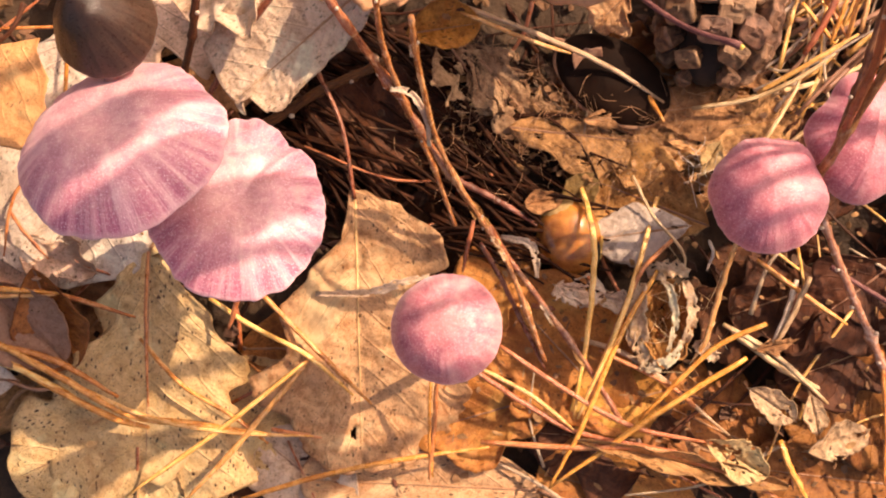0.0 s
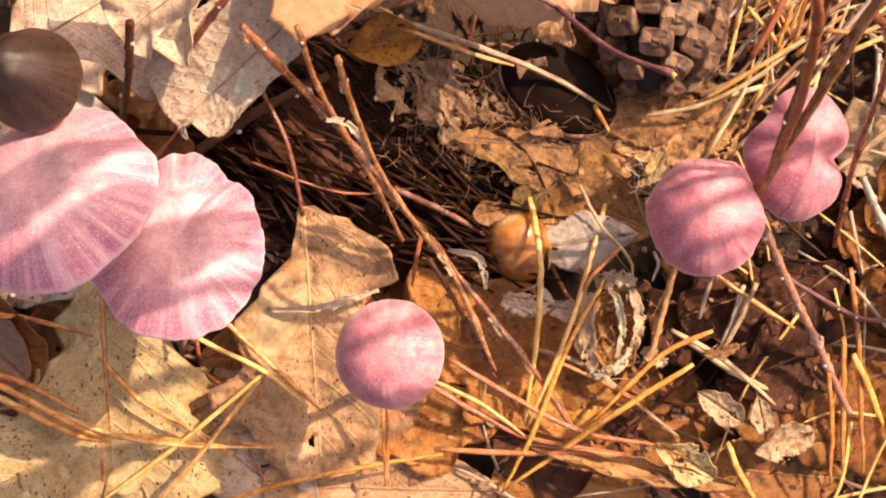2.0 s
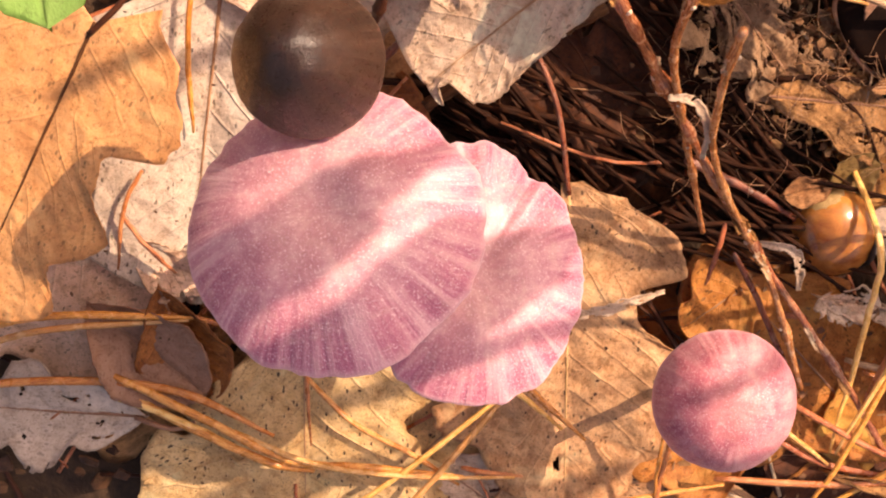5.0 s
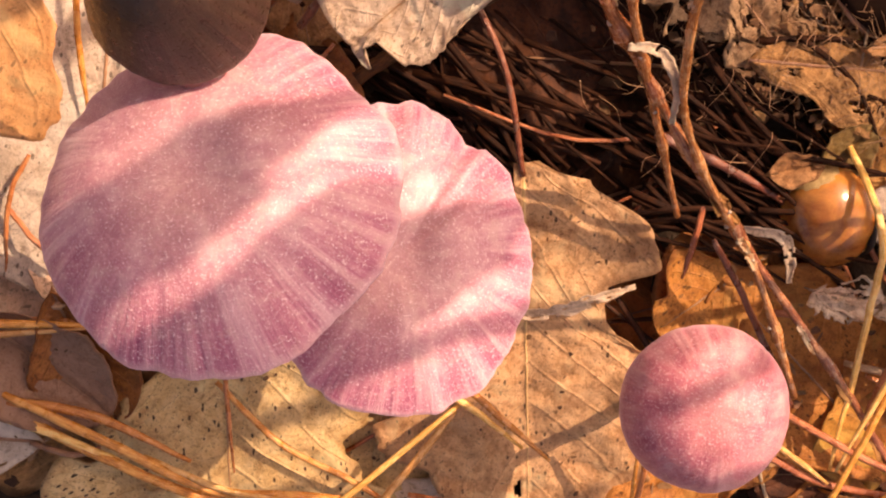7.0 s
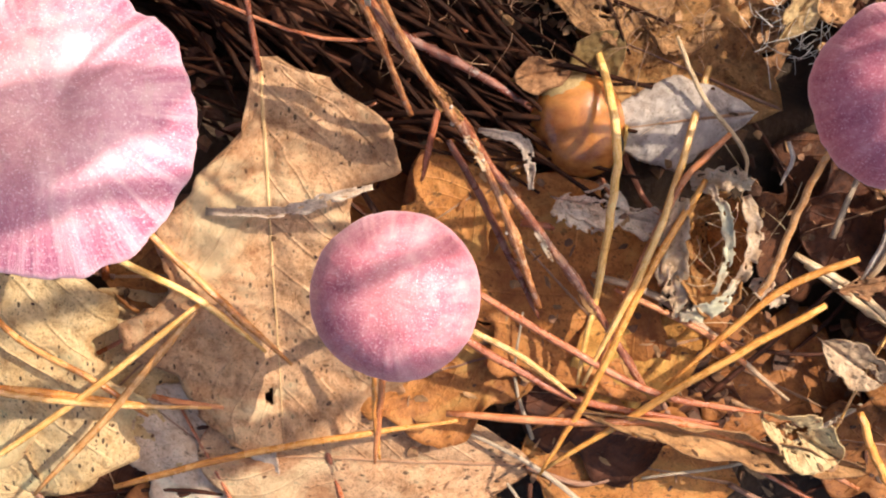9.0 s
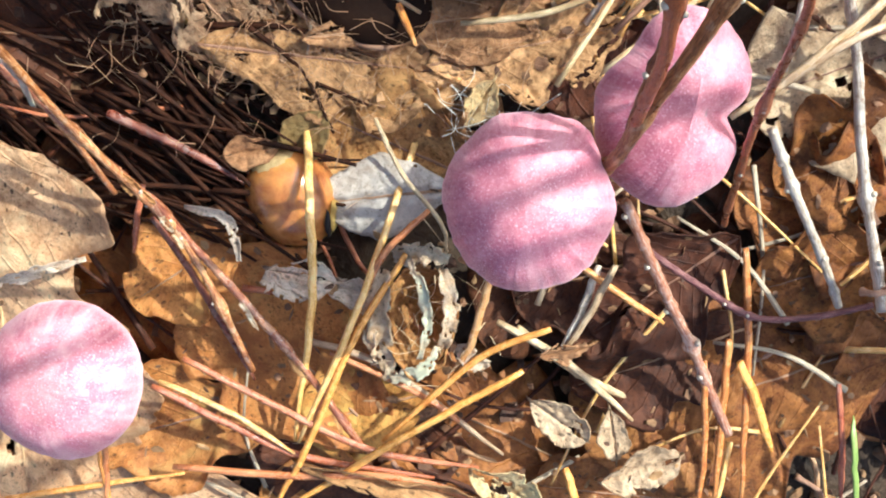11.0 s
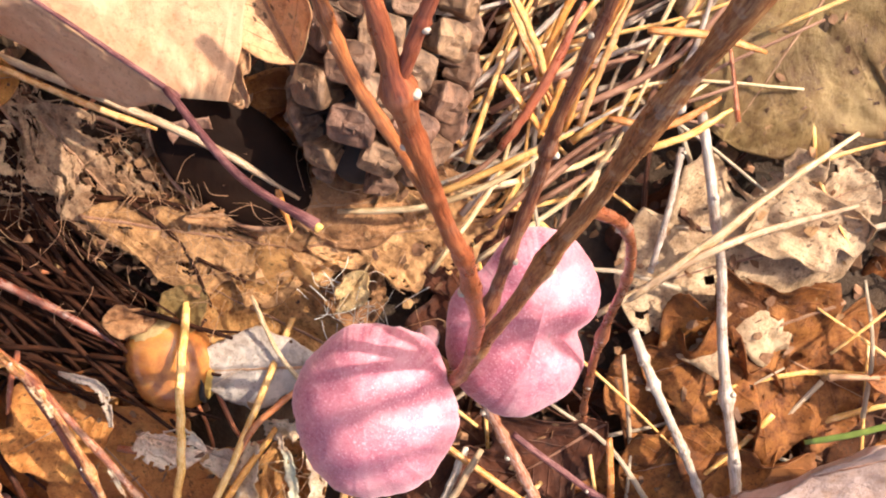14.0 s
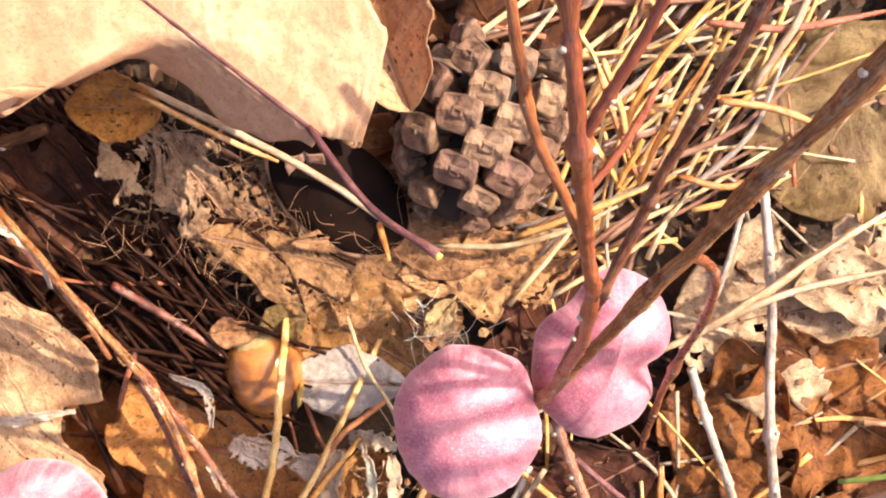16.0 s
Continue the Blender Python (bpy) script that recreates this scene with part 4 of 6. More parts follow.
def shred(points, width, seed):
    """A frayed papery strip: a bent ribbon with torn rims and a cupped section."""
    line = spline(points, 8)
    bm = bmesh.new()
    lay = bm.verts.layers.float_vector.new("blade")
    rows = []
    for i, p in enumerate(line):
        t = i / (len(line) - 1)
        ahead = (line[min(i + 1, len(line) - 1)] - line[max(i - 1, 0)]).normalized()
        side = ahead.cross(Vector((0.25 * math.sin(seed + t * 4), 0.3 * math.cos(seed * 2 + t * 3), 1))).normalized()
        up = side.cross(ahead)
        row = []
        for k in range(7):
            v = k / 3 - 1
            half = width * 0.5 * (0.25 + 0.75 * math.sin(math.pi * min(0.97, t + 0.06)) ** 0.5) * (1 + 0.6 * noise.noise((t * 14, seed, v > 0)) + 0.35 * noise.noise((t * 45, seed, v > 0)))
            q = bm.verts.new(p + side * v * half + up * (0.45 * v * v * half + 0.25 * width * noise.noise((t * 9, v * 2, seed))))
            q[lay] = (t, v * 0.7, 0)
            row.append(q)
        rows.append(row)
    for a, b in zip(rows, rows[1:]):
        for k in range(6):
            if noise.noise(((a[k].co + b[k + 1].co) * 900 + Vector((seed, 0, 0)))) < 0.6 - 0.3 * abs(k - 2.5) / 2.5:
                bm.faces.new((a[k], a[k + 1], b[k + 1], b[k]))
    bmesh.ops.delete(bm, geom=[v for v in bm.verts if not v.link_faces], context="VERTS")
    bmesh.ops.solidify(bm, geom=bm.faces[:], thickness=0.00014)
    return bm


HUSK = Vector((0.0500, -0.0150, 0.0000))
husk = thing("burst_husk", "burst brown nut husk with frayed pale papery shreds", "husk", at=Matrix.Translation(HUSK))
bm = bmesh.new()
lay = bm.verts.layers.float_vector.new("blade")
rows = []
for i in range(30):
    r = (i + 1) / 30
    row = []
    for k in range(44):
        a = 2 * math.pi * k / 44
        c = Vector((math.cos(a), math.sin(a), 0))
        q = bm.verts.new((0.0062 * r * c.x * (1 + 0.25 * noise.noise(c * 2)), 0.0096 * r * c.y * (1 + 0.2 * noise.noise(c * 2.5)), -0.006 + 0.0085 * r ** 2.4 + 0.0016 * noise.noise(c * r * 3 + Vector((4, 0, 0))) + 0.0008 * noise.noise(c * r * 9)))
        q[lay] = (r, 0.5, 0)
        row.append(q)
    rows.append(row)
for a, b in zip(rows, rows[1:]):
    for k in range(44):
        p = a[k].co
        if noise.noise(p * 420) + 0.5 * noise.noise(p * 1100) < 0.62 - 0.35 * (p.xy.length / 0.009) ** 3:
            bm.faces.new((a[k], a[(k + 1) % 44], b[(k + 1) % 44], b[k]))
bmesh.ops.delete(bm, geom=[v for v in bm.verts if not v.link_faces], context="VERTS")
bmesh.ops.solidify(bm, geom=bm.faces[:], thickness=0.0003)
part("cup", bm, M_HUSK, husk, "orange brown hollow cup")
for i, (pts, wide) in enumerate((
        (((0.0440, -0.0062, 0.0030), (0.0432, -0.0120, 0.0035), (0.0438, -0.0185, 0.0025), (0.0452, -0.0258, 0.0005)), 0.0040),
        (((0.0480, -0.0042, 0.0040), (0.0503, -0.0085, 0.0058), (0.0512, -0.0150, 0.0050), (0.0500, -0.0215, 0.0030)), 0.0018),
        (((0.0452, -0.0258, 0.0010), (0.0480, -0.0246, 0.0022), (0.0512, -0.0226, 0.0034), (0.0530, -0.0190, 0.0040)), 0.0024),
        (((0.0535, -0.0058, 0.0040), (0.0548, -0.0110, 0.0052), (0.0545, -0.0165, 0.0045), (0.0530, -0.0205, 0.0025)), 0.0026),
        (((0.0455, -0.0040, 0.0020), (0.0500, -0.0028, 0.0042), (0.0545, -0.0040, 0.0040)), 0.0038),
        (((0.0430, -0.0150, 0.0022), (0.0418, -0.0176, 0.0028), (0.0424, -0.0205, 0.0012)), 0.0022),
        (((0.0560, -0.0200, 0.0020), (0.0590, -0.0215, 0.0030), (0.0612, -0.0236, 0.0012)), 0.0030))):
    part("shred", shred([Vector(p) - HUSK for p in pts], wide, 3 + i), M_SHRED, husk, "pale frayed papery shred")

# bleached scraps
def scrap(at, size, turn, seed, mat, label):
    return oak_leaf(at, Vector(at) + Vector((math.cos(radians(turn)) * size, math.sin(radians(turn)) * size, 0.001)), size * 0.7, mat, label, seed=seed, lobes=1.4, lobe=0.2, decay=0.46, curl=0.2, wave=0.25, stalk=0, rib=False, nu=56, nv=40, name="leaf_scrap", group="leaf scraps")

for x, y, z, size, turn, seed, mat in (
        (*(0.0254, -0.0069, 0.0020), 0.011, -10, 61, M_LEAF_GREY), (*(0.0340, -0.0090, 0.0010), 0.009, -15, 64, M_LEAF_BLEACH),
        (*(0.0689, -0.0300, 0.0000), 0.012, -35, 65, M_LEAF_ASH), (*(0.0824, -0.0310, 0.0010), 0.009, -80, 66, M_LEAF_ASH),
        (*(0.0815, -0.0437, 0.0020), 0.014, 20, 67, M_LEAF_ASH), (*(0.0589, -0.0413, 0.0020), 0.015, -30, 68, M_LEAF_PALE), (*(0.0701, -0.0212, 0.0020), 0.008, 15, 69, M_LEAF_ROT),
        (*(0.0565, 0.0175, 0.0060), 0.008, 60, 70, M_LEAF_PALE), (*(-0.0974, 0.0021, -0.0020), 0.02, -20, 71, M_LEAF_GREY)):
    scrap((x, y, z), size, turn, seed, mat, "bleached crumpled leaf scrap among needles" if mat in (M_LEAF_GREY, M_SCRAP, M_LEAF_BLEACH) else "pale torn leaf scrap among needles")

# ---- near-black slab that paints the dark hollow under the rotten leaves ----
chip = thing("bark_chip", "smooth near-black slab standing in for the dark hollow under rotten leaves", "bark", at=Matrix.Translation(Vector((0.0383, 0.0394, -0.0010))) @ pose(0, 0, 0, 0, 0, -32))
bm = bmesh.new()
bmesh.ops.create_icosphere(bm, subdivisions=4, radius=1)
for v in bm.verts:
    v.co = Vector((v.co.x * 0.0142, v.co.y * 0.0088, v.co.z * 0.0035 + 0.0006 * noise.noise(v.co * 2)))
part("body", bm, M_HOLLOW_DARK, chip)
bm = bmesh.new()
tube(bm, [Vector((0.0144 * math.cos(a), 0.009 * math.sin(a), 0.0004 * math.sin(a * 5))) for a in [math.pi * (1.05 + 0.9 * k / 40) for k in range(41)]], lambda t: 0.0005 * (0.6 + 0.5 * math.sin(t * 19)), 6)
part("rim", bm, M_RIB, chip, "worn pale rim")

# ---- mushrooms ----
mushroom("large pink mushroom with striped wavy cap, pale middle", (-0.0564, 0.0188, 0.0550), 0.0188, 0.0082, M_CAP, (-0.0632, 0.0193, -0.0060), lean=(-31, -3), oval=(1.0, 0.99), dimple=0.002, wave=0.07, power=2.4, seed=2, stem_r=0.0026, turn=10)
mushroom("pink mushroom with pleated striped cap under a larger one", (-0.0385, 0.0086, 0.0400), 0.0176, 0.0062, M_CAP, (-0.0396, 0.0115, -0.0060), lean=(-20, 9), oval=(0.95, 1.04), dimple=0.002, wave=0.09, power=2.2, seed=7, stem_r=0.0024, creases=((52, 0.0009, 0.05), (36, 0.0007, 0.05)), notches=((50, 0.05, 6),))
mushroom("small round rose pink mushroom", (0.0010, -0.0144, 0.0320), 0.011, 0.0072, M_CAP_SMALL, (-0.0014, -0.0262, -0.0050), lean=(-12, -4), wave=0.03, power=2.6, seed=11, stem_r=0.0013, droop=0.3)
mushroom("rounded lilac pink mushroom with dented cap", (0.0635, 0.0121, 0.0342), 0.0118, 0.0070, M_CAP_LILAC, (0.0716, 0.0093, -0.0060), lean=(-12, -10), wave=0.06, power=2.5, seed=15, stem_r=0.0019, oval=(0.95, 1.0), creases=((8, 0.0007, 0.3),), notches=((24, 0.05, 14),), droop=0.3)
mushroom("lilac pink mushroom with a two-lobed cap", (0.0836, 0.0237, 0.0280), 0.0117, 0.0066, M_CAP_LILAC, (0.0879, 0.0171, -0.0060), lean=(-6, 4), turn=-14, wave=0.05, power=2.4, seed=19, stem_r=0.0019, oval=(0.9, 1.16), creases=((2, 0.0024, 0.2), (182, 0.0024, 0.2)), notches=((4, 0.2, 13), (150, 0.16, 18)), droop=0.3)
mushroom("small dark brown bell-shaped mushroom on a pale stem", (-0.0585, 0.0393, 0.0570), 0.0092, 0.0125, M_CAP_DARK, (-0.0593, 0.0263, 0.0560), lean=(-10, -4), wave=0.02, power=2.0, seed=23, stem_r=0.0015, stem_mat=M_STEM_BROWN, gill_mat=M_STEM_BROWN, stem_top=(-0.0592, 0.0380, 0.0562), root=(0, -0.004, -0.012))

# ---- acorn ----
def acorn(at):
    ob = thing("acorn", "glossy brown acorn with split yellow shell", "acorn", at=at)
    bm = bmesh.new()
    prof = [(-1.0, 0.0), (-0.985, 0.07), (-0.93, 0.3), (-0.8, 0.58), (-0.55, 0.85), (-0.2, 0.99), (0.1, 1.0), (0.45, 0.94), (0.7, 0.8), (0.86, 0.62), (0.92, 0.5)]
    rings = [[bm.verts.new((0.0073 * r * math.cos(2 * math.pi * k / 40), 0.0078 * h, 0.0073 * r * math.sin(2 * math.pi * k / 40))) for k in range(40)] for h, r in prof[1:]]
    tipv = bm.verts.new((0, -0.0082, 0))
    for k in range(40):
        bm.faces.new((tipv, rings[0][k], rings[0][(k + 1) % 40]))
    for a, b in zip(rings, rings[1:]):
        for k in range(40):
            bm.faces.new((a[k], b[k], b[(k + 1) % 40], a[(k + 1) % 40]))
    part("shell", bm, M_NUT, ob)
    bm = bmesh.new()
    rr = [(0.54, 0.9), (0.47, 0.96), (0.34, 1.0), (0.15, 1.03), (0.0, 1.0)]
    rings = [[bm.verts.new((0.0073 * r * math.cos(2 * math.pi * k / 28), 0.0078 * h, 0.0073 * r * math.sin(2 * math.pi * k / 28))) for k in range(28)] for r, h in rr[:-1]]
    mid = bm.verts.new((0, 0.0078, 0))
    for a, b in zip(rings, rings[1:]):
        for k in range(28):
            bm.faces.new((a[k], b[k], b[(k + 1) % 28], a[(k + 1) % 28]))
    for k in range(28):
        bm.faces.new((rings[-1][k], mid, rings[-1][(k + 1) % 28]))
    for v in bm.verts:
        v.co += noise.noise_vector(v.co * 900) * 0.00025
    part("scar", bm, M_NUT_SCAR, ob, "rough pale round scar")
    bm = bmesh.new()
    for i in range(12):
        h = -0.86 + i * 0.07
        r = math.sqrt(max(0, 1 - h * h)) * 0.0078
        w = 0.26 * math.sin(math.pi * (i + 0.5) / 12)
        for a in (0.66 - w, 0.66 + w):
            bm.verts.new((r * math.cos(a), 0.0078 * h, r * math.sin(a)))
    bm.verts.ensure_lookup_table()
    for i in range(11):
        bm.faces.new([bm.verts[k] for k in (2 * i, 2 * i + 1, 2 * i + 3, 2 * i + 2)])
    bmesh.ops.solidify(bm, geom=bm.faces[:], thickness=0.0004)
    part("split", bm, M_NUT_SPLIT, ob, "yellow split in the shell")
    bm = bmesh.new()
    tube(bm, [Vector((0.00785 * math.sqrt(1 - h * h) * math.cos(0.96 + 0.05 * math.sin(h * 9)), 0.0078 * h, 0.00785 * math.sqrt(1 - h * h) * math.sin(0.96 + 0.05 * math.sin(h * 9)))) for h in [-0.88 + 0.04 * k for k in range(20)]], lambda t: 0.0005 * math.sin(math.pi * t) + 0.00005, 6)
    part("crack", bm, M_CORE, ob, "dark crack in the shell")
    return ob

acorn(Matrix.Translation(Vector((0.0291, 0.0036, -0.0050))) @ pose(0, 0, 0, 16, 0, 24) @ Matrix.Diagonal((1.03, 1.12, 1.03, 1)))
scrap((0.0273, 0.0127, -0.0010), 0.009, 190, 81, M_LEAF_ROT, "brown rotten cup scrap beside the acorn")

# ---- pine cone ----
def pine_cone(at, length=0.034, girth=0.0146, total=44):
    """A half-open cone along +z from its small end: a dark core and spirals of scales, each with a blunt pale end."""
    ob = thing("pine_cone", "brown pine cone with pale blunt scale ends lying on needles", "pine cone", at=at)

    def wide(h):
        return math.sqrt(max(0.0, 1 - (1 - h / 0.5) ** 2)) if h < 0.5 else 1 - 0.3 * ((h - 0.5) / 0.5) ** 2

    bm = bmesh.new()
    bmesh.ops.create_uvsphere(bm, u_segments=20, v_segments=14, radius=1)
    for v in bm.verts:
        v.co = Vector((v.co.x * girth * 0.55, v.co.y * girth * 0.55, v.co.z * length * 0.46 + length * 0.5))
    part("core", bm, M_CORE, ob)
    # a scale along +x: a dark neck that widens towards its end
    bm = bmesh.new()
    rings = []
    for x, w, h in [(-0.0085, 0.0014, 0.0006), (-0.005, 0.0026, 0.0009), (-0.0012, 0.0032, 0.0018)]:
        rings.append([bm.verts.new((x, w * c, h * q)) for c, q in ((1, 0), (0.6, 0.8), (-0.6, 0.8), (-1, 0), (-0.6, -0.8), (0.6, -0.8))])
    for a, b in zip(rings, rings[1:]):
        for k in range(6):
            bm.faces.new((a[k], a[(k + 1) % 6], b[(k + 1) % 6], b[k]))
    bm.faces.new(rings[-1])
    bm.faces.new(rings[0][::-1])
    first = part("scale", bm, M_SCALE, ob, smooth=False)
    # its end: a blunt shield, rhombic with rounded corners, ridged across, with a small worn knob
    bm = bmesh.new()
    sect = [(math.copysign(abs(math.cos(a)) ** 0.36, math.cos(a)), math.copysign(abs(math.sin(a)) ** 0.36, math.sin(a))) for a in [2 * math.pi * k / 16 for k in range(16)]]
    rings = []
    for x, k in ((-0.0045, 0.62), (-0.0022, 0.8), (-0.0002, 0.99), (0.0003, 1.0), (0.0007, 0.92), (0.0009, 0.6), (0.0010, 0.38), (0.0009, 0.26), (0.0013, 0.2), (0.0012, 0.08)):
        rings.append([bm.verts.new((x - 0.0006 * abs(q) * (k > 0.3), 0.0036 * k * c, 0.0030 * k * q)) for c, q in sect])
    for a, b in zip(rings, rings[1:]):
        for k in range(16):
            bm.faces.new((a[k], a[(k + 1) % 16], b[(k + 1) % 16], b[k]))
    bm.faces.new(rings[-1])
    bm.faces.new(rings[0][::-1])
    for v in bm.verts:
        v.co += noise.noise_vector(v.co * 420) * 0.0004 + noise.noise_vector(v.co * 1300) * 0.00016
    shield = part("scale_end", bm, M_TIP, first, "pale brown blunt scale end", smooth=False)
    steps = [wide((k + 0.5) / 400) + 0.12 for k in range(400)]
    run, places, done = sum(steps) / total, [], 0.0
    for k, w in enumerate(steps):
        done += w
        if done > run * (len(places) + 0.5):
            places.append((k + 0.5) / 400)
    for i, h in enumerate(places):
        w = max(0.12, wide(h))
        slope = math.atan2((wide(min(1, h + 0.03)) - wide(max(0, h - 0.03))) * girth, 0.06 * length)
        size = (0.4 + 0.6 * min(1, w * 1.05)) * (1 + 0.08 * math.sin(i * 3.7))
        m = (Matrix.Rotation(i * 2.39996 + 0.12 * math.sin(i * 5.3), 4, "Z") @ Matrix.Translation((girth * w * 0.93, 0, length * h)) @ Matrix.Rotation(min(1.3, max(-0.6, slope)) * 0.9 + 0.1, 4, "Y")
             @ Matrix.Rotation(0.16 * math.sin(i * 7.1), 4, "X") @ Matrix.Scale(size, 4))
        if i == 0:
            piece = first
        else:
            piece = new("scale", first.data)
            piece.parent = ob
            end = new("scale_end", shield.data)
            end.parent = piece
            end["label"] = shield["label"]
        piece.matrix_local = m
    return ob

pine_cone(Matrix.Translation((0.0570, 0.0362, 0.0030)) @ Vector((0.24, 0.97, -0.02)).to_track_quat("Z", "Y").to_matrix().to_4x4())

# ---- twigs and sticks ----
def peel(ob, count, seed, r):
    """Frayed bark lifting off a twig."""
    rng = random.Random(seed)
    ring = [sum((ob.data.vertices[9 * k + q].co for q in range(9)), Vector()) / 9 for k in range(len(ob.data.vertices) // 9)]
    for i in range(count):
        k = rng.randrange(2, len(ring) - 6)
        side = Vector((rng.uniform(-1, 1), rng.uniform(-1, 1), rng.uniform(0.2, 1))).normalized() * r
        part("peeling_bark", shred([ring[k] + side * 0.9, ring[k + 2] + side * 1.5, ring[k + 4] + side * rng.uniform(1.2, 3.0)], rng.uniform(0.0007, 0.0013), seed + i), M_SHRED if i % 3 == 0 else M_HUSK, ob, "peeling bark")

peel(twig("red_twig", "long reddish brown twig leaning over the hollow", [(-0.0224, 0.0482, 0.0520), (-0.0171, 0.0416, 0.0440), (-0.0103, 0.0333, 0.0310), (-0.0027, 0.0226, 0.0220), (0.0078, 0.0081, 0.0120), (0.0175, -0.0049, 0.0070), (0.0323, -0.0250, 0.0030), (0.0401, -0.0372, 0.0010)], 0.00078, 0.0006, M_TWIG_LIT, 12, 3, rough=0.3), 9, 5, 0.0007)
peel(twig("red_twig", "thin reddish twig with pale worn tip", [(-0.0055, 0.0422, 0.0520), (-0.0040, 0.0334, 0.0380), (-0.0009, 0.0224, 0.0240), (0.0075, 0.0084, 0.0130), (0.0144, -0.0024, 0.0080), (0.0229, -0.0238, 0.0030)], 0.00064, 0.00052, M_TWIG_LIT, 10, 5, rough=0.3), 6, 9, 0.0006)
twig("red_twig", "dark reddish twig crossing behind others", [(-0.0121, 0.0475, 0.0550), (-0.0112, 0.0394, 0.0400), (-0.0071, 0.0293, 0.0280), (-0.0022, 0.0190, 0.0160), (0.0027, 0.0062, 0.0060)], 0.00062, 0.0005, M_TWIG_LIT, 7, 6)
twig("red_twig", "brown forked stalk beside the pale leaf", [(-0.0486, 0.0524, 0.0300), (-0.0511, 0.0447, 0.0240), (-0.0552, 0.0382, 0.0140), (-0.0597, 0.0326, 0.0020)], 0.0009, 0.0007, M_NEEDLE_DARK, 3, 7)
twig("red_twig", "brown side stalk above pale leaf", [(-0.0274, 0.0605, 0.0260), (-0.0404, 0.0478, 0.0180), (-0.0519, 0.0348, 0.0040)], 0.0008, 0.0006, M_TWIG, 3, 8)
def pale_strip(label, points, width, seed):
    """A flat, torn, bleached strip of bark or stalk."""
    base = Vector(points[0])
    ob = part("bark_strip", shred([Vector(p) - base for p in points], width, seed), M_LEAF_BLEACH, None, label)
    ob.location = base
    return tagged(ob, label, "bark strip")

pale_strip("bleached white bent stalk strip on a leaf", [(-0.0283, -0.0090, 0.0026), (-0.0162, -0.0087, 0.0042), (-0.0092, -0.0064, 0.0050), (-0.0029, -0.0048, 0.0040)], 0.0018, 31)
pale_strip("curled bleached bark strip on the twig", [(-0.0102, 0.0321, 0.0330), (-0.0064, 0.0315, 0.0325), (-0.0031, 0.0270, 0.0285), (-0.0026, 0.0218, 0.0240)], 0.0013, 32)
pale_strip("curled pale bark shred beside the acorn", [(0.0128, 0.0038, 0.0040), (0.0190, 0.0025, 0.0045), (0.0206, -0.0010, 0.0040), (0.0211, -0.0052, 0.0030)], 0.0016, 33)
pale_strip("pale papery scrap below the acorn", [(0.0246, -0.0080, 0.0020), (0.0285, -0.0096, 0.0030), (0.0330, -0.0112, 0.0015)], 0.0034, 34)
twig("straight_stalk", "glossy rose brown straight stalk, sun dapples painted as pale patches", [(0.0797, 0.0083, 0.0160), (0.0865, -0.0044, 0.0100), (0.0944, -0.0184, 0.0050), (0.1029, -0.0352, 0.0010)], 0.00085, 0.0009, M_ROSE_STALK, 9, 12)
twig("pale_stalk", "pale grey upright grass stalk", [(0.1111, 0.0523, 0.0020), (0.1142, 0.0403, 0.0030), (0.1171, 0.0292, 0.0020), (0.1192, 0.0130, 0.0040), (0.1224, -0.0028, 0.0060), (0.1227, -0.0101, 0.0100)], 0.0008, 0.0009, M_STALK_PALE, 5, 13)
twig("pale_stalk", "pale brown knobbly stalk on leaves", [(0.1030, 0.0182, 0.0080), (0.1083, 0.0077, 0.0060), (0.1147, -0.0032, 0.0030), (0.1194, -0.0124, 0.0010)], 0.0008, 0.0007, M_STALK_PALE, 6, 14)
twig("pale_stalk", "thin pale stalk on sunlit leaves", [(0.1093, 0.0465, 0.0000), (0.1080, 0.0374, 0.0020), (0.1061, 0.0262, 0.0020)], 0.0006, 0.0005, M_STALK_PALE, 3, 15)
twig("purple_stalk", "thin purple brown creeping stalk", [(0.0865, -0.0026, 0.0020), (0.0957, -0.0086, 0.0030), (0.1041, -0.0132, 0.0040), (0.1144, -0.0135, 0.0030), (0.1242, -0.0114, 0.0030)], 0.0006, 0.0005, M_RIB_RED, 3, 16)
twig("dark_stick", "dark weathered stick in the hollow", [(-0.0446, 0.0269, -0.0040), (-0.0288, 0.0364, -0.0020), (-0.0135, 0.0435, -0.0020)], 0.0013, 0.001, M_NEEDLE_DARK, 4, 17)
twig("grey_stick", "greyish brown stick on the litter", [(0.0008, 0.0178, 0.0000), (0.0123, 0.0121, -0.0010), (0.0214, 0.0065, -0.0030)], 0.0008, 0.0006, M_TWIG, 3, 18, buds=False)
twig("grey_stick", "greyish brown stick under needles", [(0.0664, -0.0178, -0.0030), (0.0766, -0.0254, -0.0030), (0.0885, -0.0319, -0.0040)], 0.0008, 0.0006, M_STRAW_DULL, 3, 19, buds=False)

# the branching woody sprig between the lilac caps
sprig = thing("woody_sprig", "brown branching woody sprig rising between two lilac mushrooms", "sprig", at=Matrix.Translation((0.069, 0.010, -0.008)))
O = Vector((0.069, 0.010, -0.008))
def limb(name, pts, r0, r1, mat, knots, seed):
    ob = twig(name, "", [Vector(p) - O for p in pts], r0, r1, mat, knots, seed, parent=sprig)
    return ob
limb("stem", [O, (0.0712, 0.0125, 0.014), (0.0738, 0.0168, 0.0326), (0.0765, 0.0255, 0.0435), (0.0822, 0.0445, 0.066), (0.0893, 0.0661, 0.0885), (0.099, 0.092, 0.113), (0.11, 0.12, 0.13)], 0.00105, 0.0009, M_STICK, 13, 31)
